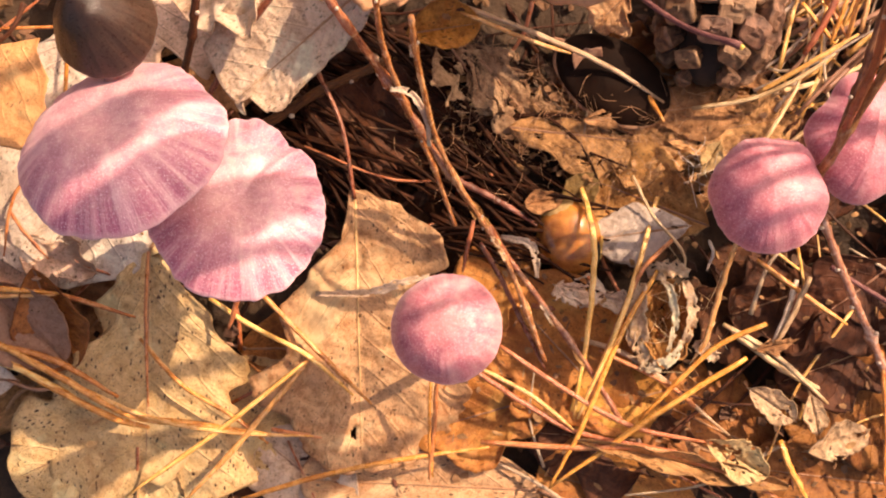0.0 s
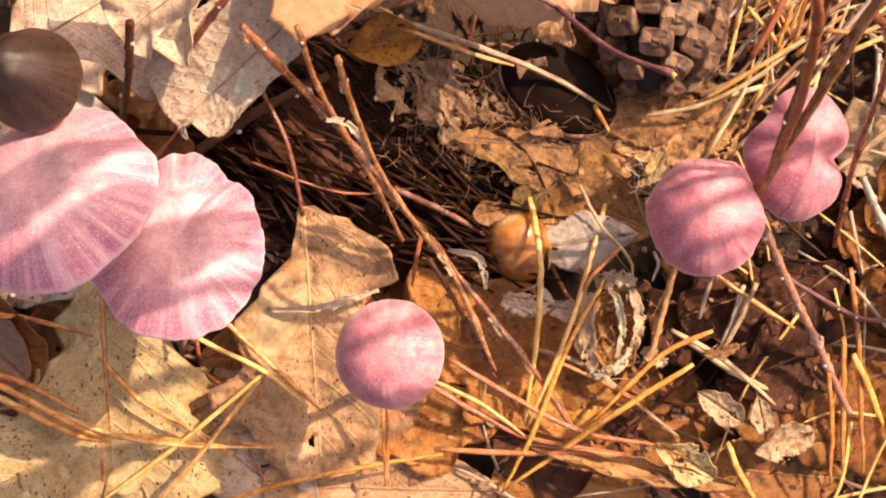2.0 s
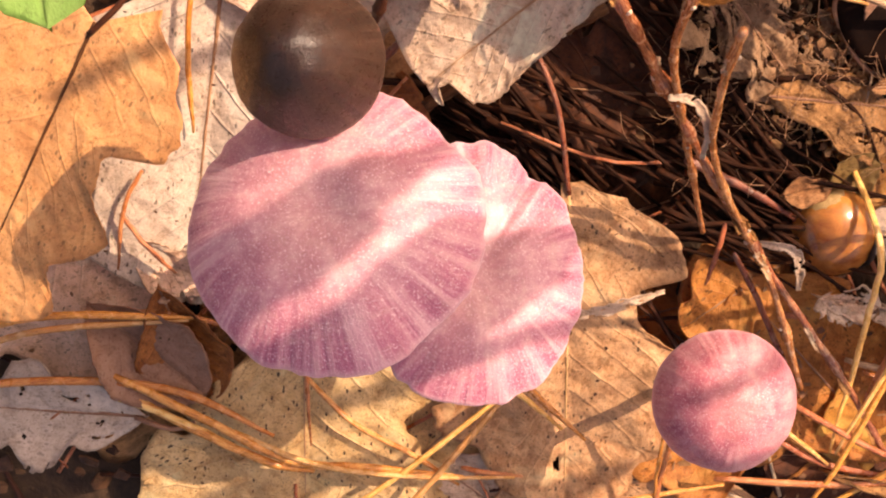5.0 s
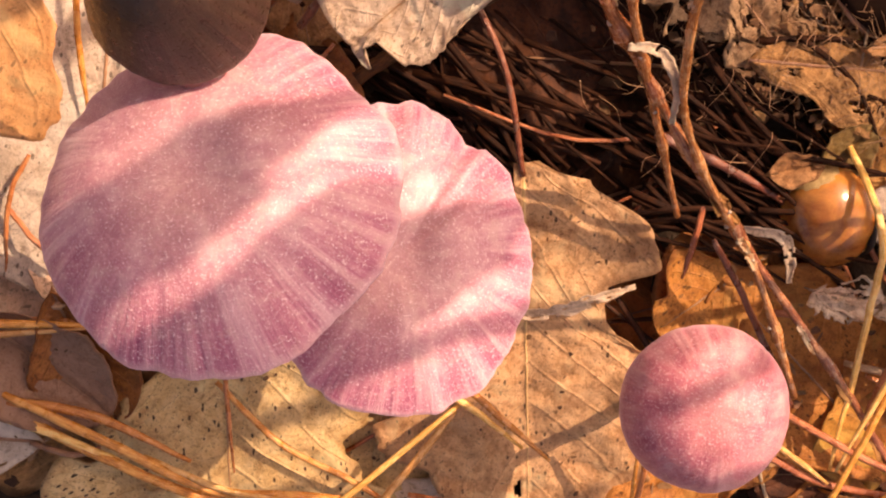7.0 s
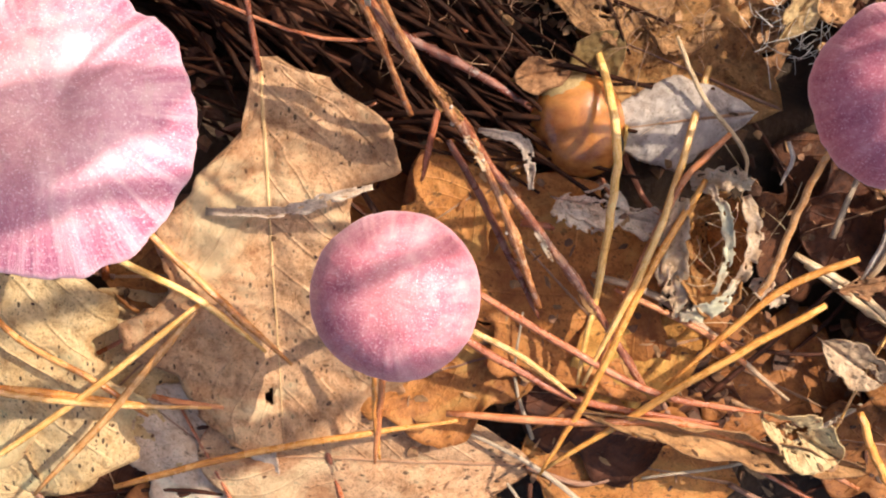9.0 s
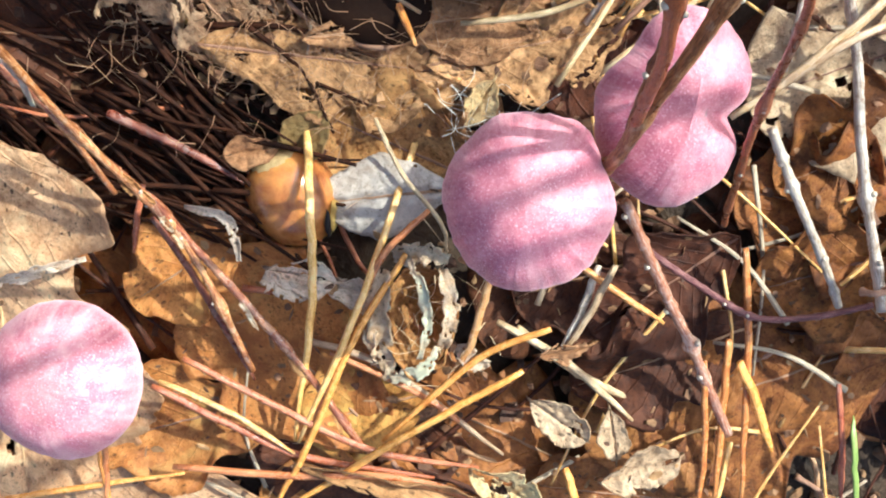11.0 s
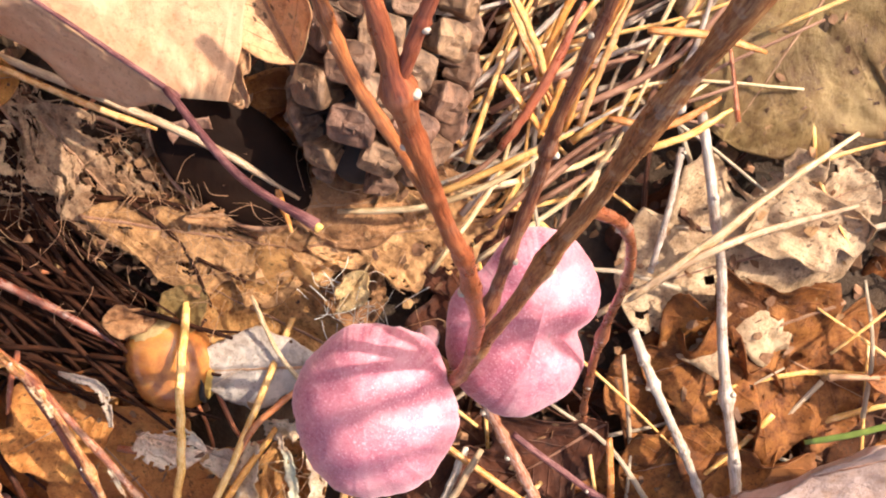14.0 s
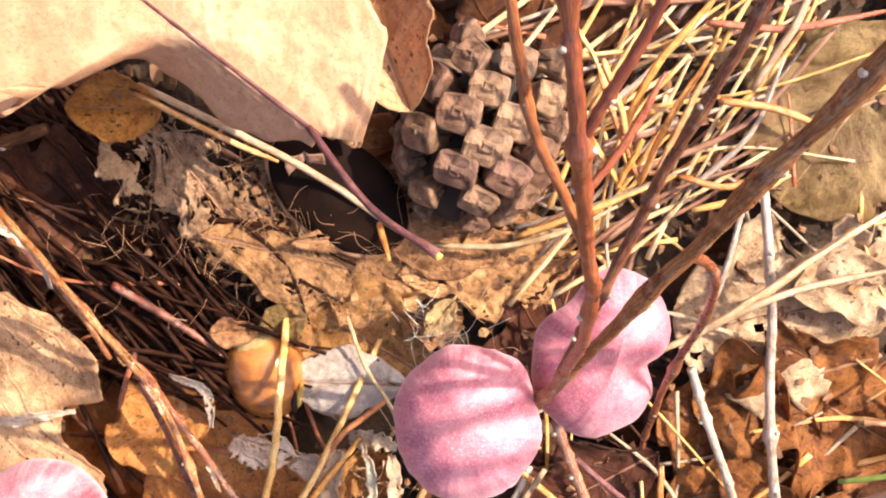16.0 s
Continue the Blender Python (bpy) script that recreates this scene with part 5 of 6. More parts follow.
limb("branch", [(0.0752, 0.0225, 0.0395), (0.0775, 0.034, 0.0455), (0.0803, 0.0468, 0.0511), (0.0811, 0.0555, 0.0579), (0.085, 0.073, 0.07), (0.089, 0.095, 0.085)], 0.0008, 0.0007, M_STICK, 9, 32)
limb("branch", [(0.0755, 0.0235, 0.0415), (0.074, 0.033, 0.06), (0.0709, 0.043, 0.0775), (0.0688, 0.0475, 0.0845), (0.0655, 0.0555, 0.0945), (0.0625, 0.0640, 0.1020), (0.0600, 0.0712, 0.1070), (0.0575, 0.0850, 0.1150)], 0.00085, 0.0007, M_TWIG_RED, 9, 33)
limb("branch", [(0.0688, 0.0475, 0.0845), (0.0650, 0.0535, 0.0895), (0.0600, 0.0610, 0.0940), (0.0562, 0.0704, 0.1010), (0.0530, 0.0820, 0.1080)], 0.0006, 0.0005, M_TWIG_RED, 5, 34)
limb("branch", [(0.0640, 0.0595, 0.0985), (0.0652, 0.0640, 0.1020), (0.0668, 0.0692, 0.1050), (0.0690, 0.0800, 0.1110)], 0.0006, 0.0005, M_TWIG_RED, 4, 36)
limb("shoot", [(0.0825, 0.0452, 0.0663), (0.0846, 0.0460, 0.0640), (0.0886, 0.0440, 0.0590), (0.0912, 0.0400, 0.0530), (0.0926, 0.0345, 0.0460), (0.0925, 0.0260, 0.0370), (0.0940, 0.0120, 0.0220), (0.0964, 0.0034, 0.0100)], 0.00075, 0.0005, M_TWIG, 6, 35)

# green sprig that hangs into the view
green = thing("green_sprig", "young green leafy sprig hanging over the litter", "sprig", at=Matrix.Translation((-0.07, 0.15, -0.01)))
G0 = Vector((-0.07, 0.15, -0.01))
bm = tube(bmesh.new(), [p - G0 for p in spline([G0, (-0.075, 0.14, 0.06), (-0.072, 0.115, 0.125), (-0.066, 0.095, 0.14)], 10)], lambda t: 0.0011 * (1 - 0.4 * t), 8)
part("stem", bm, M_BLADE, green)
def green_leaf(base, tip, width, mat, seed, roll):
    base, tip = Vector(base), Vector(tip)
    way = tip - base
    ob = part("leaf", blade(way.length, width, seed, lobes=1, lobe=0.0, curl=0.1, wave=0.04, nu=24, nv=12), mat, green)
    ob.matrix_world = Matrix.Translation(base) @ Euler((radians(roll), -math.asin(way.z / way.length), math.atan2(way.y, way.x))).to_matrix().to_4x4()
    ob.matrix_local = Matrix.Translation(-G0) @ ob.matrix_world
green_leaf((-0.066, 0.095, 0.14), (-0.0467, 0.0502, 0.1300), 0.011, M_LEAF_LIME, 3, 20)
green_leaf((-0.066, 0.095, 0.14), (-0.0621, 0.0467, 0.1380), 0.014, M_LEAF_GREEN, 5, -10)
green_leaf((-0.068, 0.098, 0.138), (-0.0755, 0.0557, 0.1300), 0.02, M_LEAF_GREEN, 6, 5)
green_leaf((-0.068, 0.1, 0.138), (-0.0579, 0.0625, 0.1380), 0.016, M_LEAF_GREEN, 7, 0)

# an unseen withered shrub, added sunward: twigs and hanging leaves placed to streak the caps with shade
REACH = 0.36
crown = Vector((0.6 * math.cos(radians(23)), 0.6 * math.sin(radians(23)), 0)) + sun_way * 0.6
root = Vector((crown.x + 0.02, crown.y - 0.01, ground_height(crown.x, crown.y) - 0.02))
crown -= root
shrub = thing("dry_shrub", "unseen shrub added to shade the caps, with thin brown twigs and few hanging leaves", "shrub", at=Matrix.Translation(root))
twig("trunk", "", [(0, 0, 0), (0.004, -0.003, 0.22), crown], 0.004, 0.0025, M_STICK, 6, 60, parent=shrub)
# where a streak begins and ends, how wide the twig, how broad the leaf on it
for i, (start, end, wide, broad) in enumerate((
        ((-0.066, 0.0200, 0.060), (-0.034, 0.0337, 0.060), 0.0012, 0.009), ((-0.062, 0.0065, 0.058), (-0.034, 0.0183, 0.058), 0.0013, 0.0),
        ((-0.080, 0.0050, 0.055), (-0.058, 0.0150, 0.055), 0.0010, 0.008), ((-0.040, 0.0138, 0.047), (-0.018, 0.0195, 0.047), 0.0008, 0.0),
        ((-0.046, 0.0020, 0.044), (-0.022, 0.0110, 0.044), 0.0012, 0.005), ((-0.014, -0.0153, 0.037), (0.014, -0.0038, 0.037), 0.0015, 0.0),
        ((0.050, 0.0070, 0.036), (0.078, 0.0190, 0.036), 0.0015, 0.0), ((0.050, -0.0010, 0.032), (0.078, 0.0085, 0.032), 0.0014, 0.0),
        ((0.071, 0.0215, 0.034), (0.095, 0.0285, 0.034), 0.0014, 0.0), ((-0.120, -0.0450, 0.0), (-0.040, -0.0200, 0.0), 0.0016, 0.0),
        ((0.030, -0.0450, 0.0), (0.110, -0.0120, 0.0), 0.0016, 0.0), ((-0.120, 0.0180, 0.0), (-0.050, 0.0480, 0.0), 0.0016, 0.0),
        # the last three carry broad leaves, added to dim the lower-left litter
        ((-0.112, -0.0330, 0.0), (-0.056, -0.0120, 0.0), 0.0014, 0.019), ((-0.100, -0.0540, 0.0), (-0.052, -0.0370, 0.0), 0.0014, 0.015), ((-0.040, -0.0530, 0.0), (-0.002, -0.0390, 0.0), 0.0014, 0.011))):
    a, b = (Vector(p) + sun_way * (REACH + 0.012 * math.sin(i * 2.3)) - root for p in (end, start))
    bend = a.lerp(b, 0.5) + Vector((0, 0, 0.0015 * math.sin(i * 1.7)))
    twig("branch", "", [crown - Vector((0, 0, 0.004 * i)), crown.lerp(a, 0.5) + sun_way * 0.03, a], 0.00035, 0.00025, M_STICK, 6, 61 + i, parent=shrub)
    twig("twig_end", "", [a, bend, b], wide * 1.1, wide * 0.8, M_STICK, 3, 81 + i, parent=shrub)
    if broad:
        way = b - a
        hang = part("leaf", blade(way.length, broad, 170 + i, lobes=2, lobe=0.2, curl=0.1, wave=0.08, nu=30, nv=12), M_LEAF_BROWN, shrub)
        side = sun_way.cross(way).normalized()
        hang.matrix_local = Matrix.Translation(a) @ Matrix((way.normalized(), side, sun_way)).transposed().to_4x4()

# ---- single pine needles ----
S = "straw-coloured dry pine needle lying across the litter"
R = "reddish brown dry pine needle on leaves"
W = "grey weathered pine needle on leaves"
needle([(0.0312, 0.0179, -0.0060), (0.0328, 0.0038, 0.0080), (0.0327, -0.0111, 0.0050), (0.0294, -0.0367, 0.0020)], 0.0016, M_STRAW, S)
needle([(0.0504, 0.0181, -0.0060), (0.0409, -0.0098, 0.0050), (0.0301, -0.0365, 0.0030)], 0.0014, M_STRAW, S)
needle([(0.0512, 0.0034, 0.0020), (0.0433, -0.0049, 0.0040), (0.0367, -0.0212, 0.0030), (0.0324, -0.0339, 0.0020)], 0.0013, M_NEEDLE_RED, R)
needle([(0.0479, -0.0030, 0.0030), (0.0388, -0.0185, 0.0050), (0.0317, -0.0369, 0.0030), (0.0240, -0.0525, 0.0010)], 0.0014, M_NEEDLE)
needle([(0.0670, -0.0226, 0.0050), (0.0509, -0.0329, 0.0040), (0.0245, -0.0522, 0.0000)], 0.0015, M_NEEDLE)
needle([(0.0711, -0.0150, 0.0060), (0.0596, -0.0210, 0.0040), (0.0439, -0.0371, 0.0010)], 0.0014, M_NEEDLE)
needle([(0.0125, -0.0199, 0.0080), (0.0272, -0.0299, 0.0040), (0.0425, -0.0383, 0.0020), (0.0606, -0.0423, 0.0000)], 0.0014, M_NEEDLE_RED, R)
needle([(0.0069, -0.0254, 0.0060), (0.0185, -0.0332, 0.0030), (0.0313, -0.0401, 0.0010), (0.0530, -0.0442, 0.0000)], 0.0015, M_NEEDLE_RED, R)
needle([(0.0078, -0.0249, 0.0050), (0.0197, -0.0312, 0.0040), (0.0293, -0.0390, 0.0020)], 0.0012, M_STRAW, S)
needle([(-0.0434, -0.0055, 0.0030), (-0.0305, -0.0190, 0.0030), (-0.0157, -0.0336, 0.0020)], 0.0014, M_NEEDLE)
needle([(-0.0521, -0.0101, 0.0020), (-0.0418, -0.0165, 0.0030), (-0.0299, -0.0228, 0.0030), (-0.0199, -0.0318, 0.0010)], 0.0013, M_STRAW, S)
needle([(-0.0300, -0.0239, 0.0020), (-0.0480, -0.0382, 0.0030), (-0.0702, -0.0543, 0.0020)], 0.0013, M_STRAW, S)
needle([(-0.0306, -0.0248, 0.0020), (-0.0430, -0.0398, 0.0030), (-0.0576, -0.0558, 0.0020)], 0.0014, M_STRAW, S)
needle([(-0.1010, -0.0193, 0.0030), (-0.0830, -0.0286, 0.0040), (-0.0691, -0.0360, 0.0040), (-0.0556, -0.0380, 0.0030), (-0.0381, -0.0405, 0.0020)], 0.0018, M_NEEDLE)
needle([(-0.1014, -0.0219, 0.0020), (-0.0858, -0.0306, 0.0030), (-0.0732, -0.0368, 0.0030), (-0.0653, -0.0390, 0.0020)], 0.0018, M_NEEDLE)
needle([(-0.1001, -0.0244, 0.0020), (-0.0909, -0.0274, 0.0030), (-0.0786, -0.0344, 0.0020)], 0.0014, M_STRAW, S)
needle([(-0.0795, -0.0305, 0.0030), (-0.0651, -0.0362, 0.0050), (-0.0480, -0.0398, 0.0030), (-0.0286, -0.0408, 0.0020)], 0.0012, M_STRAW, S)
needle([(-0.1002, -0.0083, 0.0020), (-0.0876, -0.0090, 0.0020), (-0.0688, -0.0145, 0.0010)], 0.0014, M_NEEDLE)
needle([(-0.0678, -0.0193, 0.0010), (-0.0584, -0.0293, 0.0020), (-0.0470, -0.0362, 0.0020), (-0.0389, -0.0426, 0.0010)], 0.0012, M_NEEDLE)
needle([(-0.0661, 0.0003, 0.0010), (-0.0663, -0.0142, 0.0020), (-0.0659, -0.0345, 0.0010)], 0.0009, M_NEEDLE_RED, R)
needle([(-0.0009, -0.0257, 0.0100), (-0.0018, -0.0388, 0.0040), (-0.0028, -0.0506, 0.0010)], 0.0012, M_NEEDLE_RED, R)
needle([(-0.0025, -0.0270, 0.0090), (-0.0028, -0.0388, 0.0040), (-0.0020, -0.0500, 0.0010)], 0.0009, M_NEEDLE)
needle([(-0.0435, -0.0058, 0.0080), (-0.0453, -0.0114, 0.0060), (-0.0473, -0.0168, 0.0040)], 0.0014, M_NEEDLE_RED, R)
needle([(-0.0455, -0.0557, -0.0010), (-0.0281, -0.0501, 0.0010), (-0.0103, -0.0461, 0.0020), (0.0105, -0.0432, 0.0010)], 0.0013, M_NEEDLE)
needle([(0.0086, -0.0420, 0.0010), (0.0274, -0.0430, 0.0020), (0.0463, -0.0433, 0.0020), (0.0642, -0.0490, 0.0010), (0.0771, -0.0555, 0.0000)], 0.0016, M_NEEDLE_RED, R)
needle([(-0.0384, -0.0396, 0.0000), (-0.0332, -0.0404, 0.0010), (-0.0270, -0.0415, 0.0000)], 0.0012, M_NEEDLE_RED, R)
needle([(0.0625, 0.0032, 0.0140), (0.0610, -0.0059, 0.0080), (0.0583, -0.0185, 0.0040), (0.0557, -0.0237, 0.0020)], 0.0016, M_STRAW, S)
needle([(0.0575, 0.0032, 0.0100), (0.0586, 0.0002, 0.0090), (0.0574, -0.0035, 0.0080)], 0.0009, M_STALK_PALE, W)
needle([(0.0041, 0.0539, 0.0090), (0.0204, 0.0482, 0.0070), (0.0369, 0.0414, 0.0040), (0.0494, 0.0341, 0.0010)], 0.0015, M_STRAW_DULL, W)
needle([(0.0037, 0.0525, 0.0090), (0.0192, 0.0467, 0.0070), (0.0280, 0.0441, 0.0060)], 0.0012, M_STRAW, S)
needle([(0.0415, 0.0450, -0.0020), (0.0452, 0.0370, 0.0010), (0.0487, 0.0294, 0.0045)], 0.0014, M_NEEDLE, R)
needle([(0.0555, 0.0327, 0.0020), (0.0682, 0.0346, 0.0040), (0.0787, 0.0393, 0.0060), (0.0861, 0.0443, 0.0060)], 0.0012, M_STRAW_DULL, W)
needle([(0.0700, 0.0361, 0.0020), (0.0790, 0.0413, 0.0050), (0.0907, 0.0484, 0.0070)], 0.0013, M_STRAW, S)
needle([(0.0510, 0.0208, -0.0040), (0.0547, 0.0237, 0.0000), (0.0560, 0.0240, 0.0000)], 0.0009, M_STRAW, S)
needle([(0.0425, 0.0178, 0.0010), (0.0469, 0.0090, 0.0010), (0.0531, 0.0014, 0.0020), (0.0543, -0.0036, 0.0020)], 0.0009, M_STRAW_DULL, W)
needle([(0.0083, 0.0025, 0.0060), (0.0146, -0.0087, 0.0040), (0.0230, -0.0258, 0.0020)], 0.0013, M_TWIG, R)
needle([(0.0068, 0.0075, 0.0050), (0.0058, 0.0025, 0.0050), (0.0044, -0.0040, 0.0030)], 0.0012, M_NEEDLE_RED, R)
needle([(0.0752, -0.0412, 0.0020), (0.0774, -0.0473, 0.0030), (0.0815, -0.0550, 0.0020)], 0.0018, M_NEEDLE)
needle([(0.0789, -0.0054, 0.0020), (0.0764, -0.0136, 0.0020), (0.0735, -0.0206, 0.0010)], 0.0016, M_STALK_PALE, W)
needle([(0.0969, -0.0209, 0.0040), (0.0984, -0.0360, 0.0030), (0.0985, -0.0512, 0.0020)], 0.0014, M_NEEDLE)
needle([(0.0698, -0.0010, 0.0030), (0.0801, -0.0085, 0.0020), (0.0905, -0.0155, 0.0010)], 0.0014, M_NEEDLE)
needle([(0.0312, -0.0189, 0.0010), (0.0441, -0.0240, 0.0000), (0.0649, -0.0407, -0.0020)], 0.0014, M_STRAW_DULL, W)
needle([(0.0352, -0.0215, 0.0000), (0.0504, -0.0290, 0.0000), (0.0610, -0.0375, -0.0020)], 0.0012, M_NEEDLE_RED, R)
needle([(0.0793, 0.0559, 0.0040), (0.0872, 0.0467, 0.0030)], 0.0013, M_NEEDLE)
needle([(0.0886, 0.0561, 0.0060), (0.0859, 0.0467, 0.0030)], 0.0013, M_NEEDLE)
# needles on the bright side
needle([(0.0977, 0.0192, 0.0040), (0.1116, 0.0300, 0.0060), (0.1217, 0.0399, 0.0050), (0.1365, 0.0510, 0.0020)], 0.0016, M_STRAW_PALE, "bleached straw-coloured pine needle in the sun")
needle([(0.1002, 0.0207, 0.0040), (0.1129, 0.0307, 0.0070), (0.1231, 0.0350, 0.0050), (0.1382, 0.0395, 0.0020)], 0.0015, M_STRAW_PALE, "bleached straw-coloured pine needle in the sun")
needle([(0.1024, 0.0222, 0.0050), (0.1142, 0.0336, 0.0070), (0.1277, 0.0451, 0.0050)], 0.0014, M_STRAW_PALE, "bleached straw-coloured pine needle in the sun")
needle([(0.0996, 0.0450, 0.0030), (0.1080, 0.0484, 0.0040), (0.1156, 0.0533, 0.0030)], 0.0014, M_STRAW, S)
needle([(0.0964, 0.0505, 0.0030), (0.1051, 0.0500, 0.0040), (0.1136, 0.0549, 0.0030)], 0.0014, M_NEEDLE)
needle([(0.0801, 0.0444, 0.0030), (0.0852, 0.0538, 0.0050), (0.0906, 0.0677, 0.0060)], 0.0018, M_NEEDLE_RED, R)
needle([(0.0793, 0.0684, 0.0080), (0.0836, 0.0613, 0.0060), (0.0876, 0.0530, 0.0040)], 0.0014, M_STRAW, S)
needle([(0.0918, 0.0491, 0.0050), (0.0941, 0.0588, 0.0060), (0.0980, 0.0700, 0.0060)], 0.0014, M_STRAW, S)
needle([(0.1008, 0.0643, 0.0040), (0.1104, 0.0642, 0.0040), (0.1201, 0.0623, 0.0020)], 0.0016, M_NEEDLE)
needle([(0.0899, 0.0478, 0.0020), (0.0925, 0.0591, 0.0040), (0.0985, 0.0733, 0.0050)], 0.0014, M_NEEDLE)
needle([(0.1058, 0.0667, 0.0040), (0.1097, 0.0758, 0.0050), (0.1135, 0.0857, 0.0050)], 0.0018, M_STRAW_DULL, W)
needle([(0.0853, 0.0561, 0.0030), (0.0888, 0.0682, 0.0050), (0.0975, 0.0825, 0.0060)], 0.0016, M_NEEDLE)
needle([(0.0798, 0.0660, 0.0030), (0.0853, 0.0561, 0.0030), (0.0904, 0.0478, 0.0020)], 0.0012, M_NEEDLE)
needle([(0.0962, 0.0768, 0.0040), (0.1106, 0.0778, 0.0040), (0.1259, 0.0828, 0.0040)], 0.0016, M_NEEDLE_RED, R)
needle([(0.1023, -0.0019, 0.0030), (0.1045, -0.0177, 0.0020), (0.1062, -0.0491, 0.0010)], 0.0016, M_NEEDLE)
needle([(0.1031, -0.0213, 0.0030), (0.1071, -0.0297, 0.0020), (0.1106, -0.0384, 0.0010)], 0.002, M_NEEDLE)
needle([(0.1009, -0.0174, 0.0030), (0.1013, -0.0298, 0.0020), (0.1014, -0.0481, 0.0010)], 0.0016, M_NEEDLE)
needle([(0.0813, -0.0048, 0.0040), (0.0774, -0.0137, 0.0030), (0.0734, -0.0214, 0.0010)], 0.0015, M_STRAW_DULL, W)
needle([(0.0628, -0.0155, 0.0010), (0.0743, -0.0223, 0.0010), (0.0866, -0.0333, 0.0000)], 0.0015, M_STRAW_DULL, W)
needle([(0.1201, -0.0251, 0.0030), (0.1220, -0.0374, 0.0030), (0.1233, -0.0474, 0.0020)], 0.0014, M_NEEDLE_RED, R)
needle([(-0.1274, -0.0116, 0.0030), (-0.1092, -0.0078, 0.0050), (-0.0853, -0.0091, 0.0030)], 0.0016, M_NEEDLE)
needle([(-0.1278, -0.0156, 0.0030), (-0.1116, -0.0105, 0.0050), (-0.0864, -0.0095, 0.0030)], 0.0014, M_STRAW, S)
needle([(-0.1292, -0.0222, 0.0010), (-0.1076, -0.0205, 0.0030), (-0.0885, -0.0235, 0.0020), (-0.0726, -0.0324, 0.0010)], 0.0018, M_NEEDLE)
needle([(-0.0971, 0.0095, 0.0020), (-0.0930, 0.0042, 0.0030), (-0.0885, -0.0015, 0.0010)], 0.001, M_NEEDLE_RED, R)
needle([(-0.0926, 0.0172, 0.0030), (-0.0962, 0.0108, 0.0030), (-0.0986, -0.0008, 0.0010)], 0.0009, M_NEEDLE_RED, R)
needle([(-0.0813, 0.0495, 0.0080), (-0.0832, 0.0364, 0.0060), (-0.0836, 0.0235, 0.0030)], 0.0011, M_NEEDLE, name="pine_needle")
needle([(-0.0963, 0.0487, 0.0090), (-0.0818, 0.0493, 0.0080)], 0.0009, M_NEEDLE, name="pine_needle")
# green grass blades
for pts in ([(0.1362, -0.0017, 0.0000), (0.1447, 0.0024, 0.0040), (0.1553, 0.0083, 0.0080)], [(0.1252, -0.0474, 0.0040), (0.1233, -0.0364, 0.0050), (0.1232, -0.0307, 0.0030)]):
    g = needle(pts, 0.0013, M_BLADE, "green grass blade among dead leaves", 0.2, "grass_blade", 0.25)
    tagged(g, category="grass", group="grass blades")

# ---- litter that nobody could count ----
def stuff(name, label, category, bm, mat, smooth=True):
    return tagged(part(name, bm, mat, None, label, smooth), label, category, kind="stuff")

def scatter_needles(count, mat, seed, area, low, high, length, width, name, label, tilt=0.12, turns=(0, 6.28)):
    rng = random.Random(seed)
    bm = bmesh.new()
    for _ in range(count):
        x, y = rng.uniform(area[0], area[1]), rng.uniform(area[2], area[3])
        a, l = rng.uniform(*turns), rng.uniform(*length)
        z = rng.uniform(low, high)
        d = Vector((math.cos(a), math.sin(a), rng.uniform(-tilt, tilt)))
        side = Vector((-d.y, d.x, 0)) * rng.uniform(-0.12, 0.12) * l
        p = Vector((x, y, z))
        w = rng.uniform(0.7, 1.25) * width
        tube(bm, spline([p - d * l / 2, p + side, p + d * l / 2], 4), lambda t: w * 0.5 * (1 - 0.5 * t), 5, 0.6)
    return stuff(name, label, "pine needles", bm, mat)

# The dark needle colour doubles as the shade between the leaves.
scatter_needles(520, M_NEEDLE_DARK, 5, (-0.2, 0.22, -0.16, 0.18), -0.014, -0.006, (0.02, 0.05), 0.0011, "needle_litter", "needle litter deep between leaves, darkened for the shade of the gaps")
# These two sets paint the hollow's shade with their near-black colour.
scatter_needles(170, M_NEEDLE_SHADE, 6, (-0.045, 0.015, 0.008, 0.05), -0.02, -0.004, (0.025, 0.05), 0.0013, "needle_litter", "needles lying across the hollow, its shade put into their colour", 0.2, (-1.0, -0.15))
scatter_needles(60, M_NEEDLE_SHADE, 16, (0.005, 0.03, 0.0, 0.03), -0.007, 0.0, (0.02, 0.04), 0.0011, "needle_litter", "needles and thin stalks beside the acorn, darkened to look shaded", 0.12, (-0.9, -0.1))
for seed, mat in ((21, M_STRAW_PALE), (22, M_RIB), (23, M_STALK_PALE), (24, M_STRAW)):
    scatter_needles(32, mat, seed, (0.066, 0.112, 0.04, 0.12), -0.009, 0.0005, (0.02, 0.05), 0.0012, "needle_litter", "dry pine needles piled beside the cone", 0.12, (0.1, 1.3))
scatter_needles(150, M_NEEDLE_RED, 7, (-0.2, 0.22, -0.16, 0.18), -0.009, -0.001, (0.015, 0.045), 0.0011, "needle_litter", "reddish brown loose pine needles")
scatter_needles(70, M_NEEDLE_GREY, 8, (0.02, 0.2, -0.12, 0.12), -0.007, 0.0, (0.01, 0.04), 0.001, "needle_litter", "greyish loose pine needles and straws")
scatter_needles(90, M_STRAW, 9, (0.07, 0.2, -0.1, 0.14), -0.007, 0.002, (0.015, 0.05), 0.0011, "needle_litter", "pale straw needles in the sun")

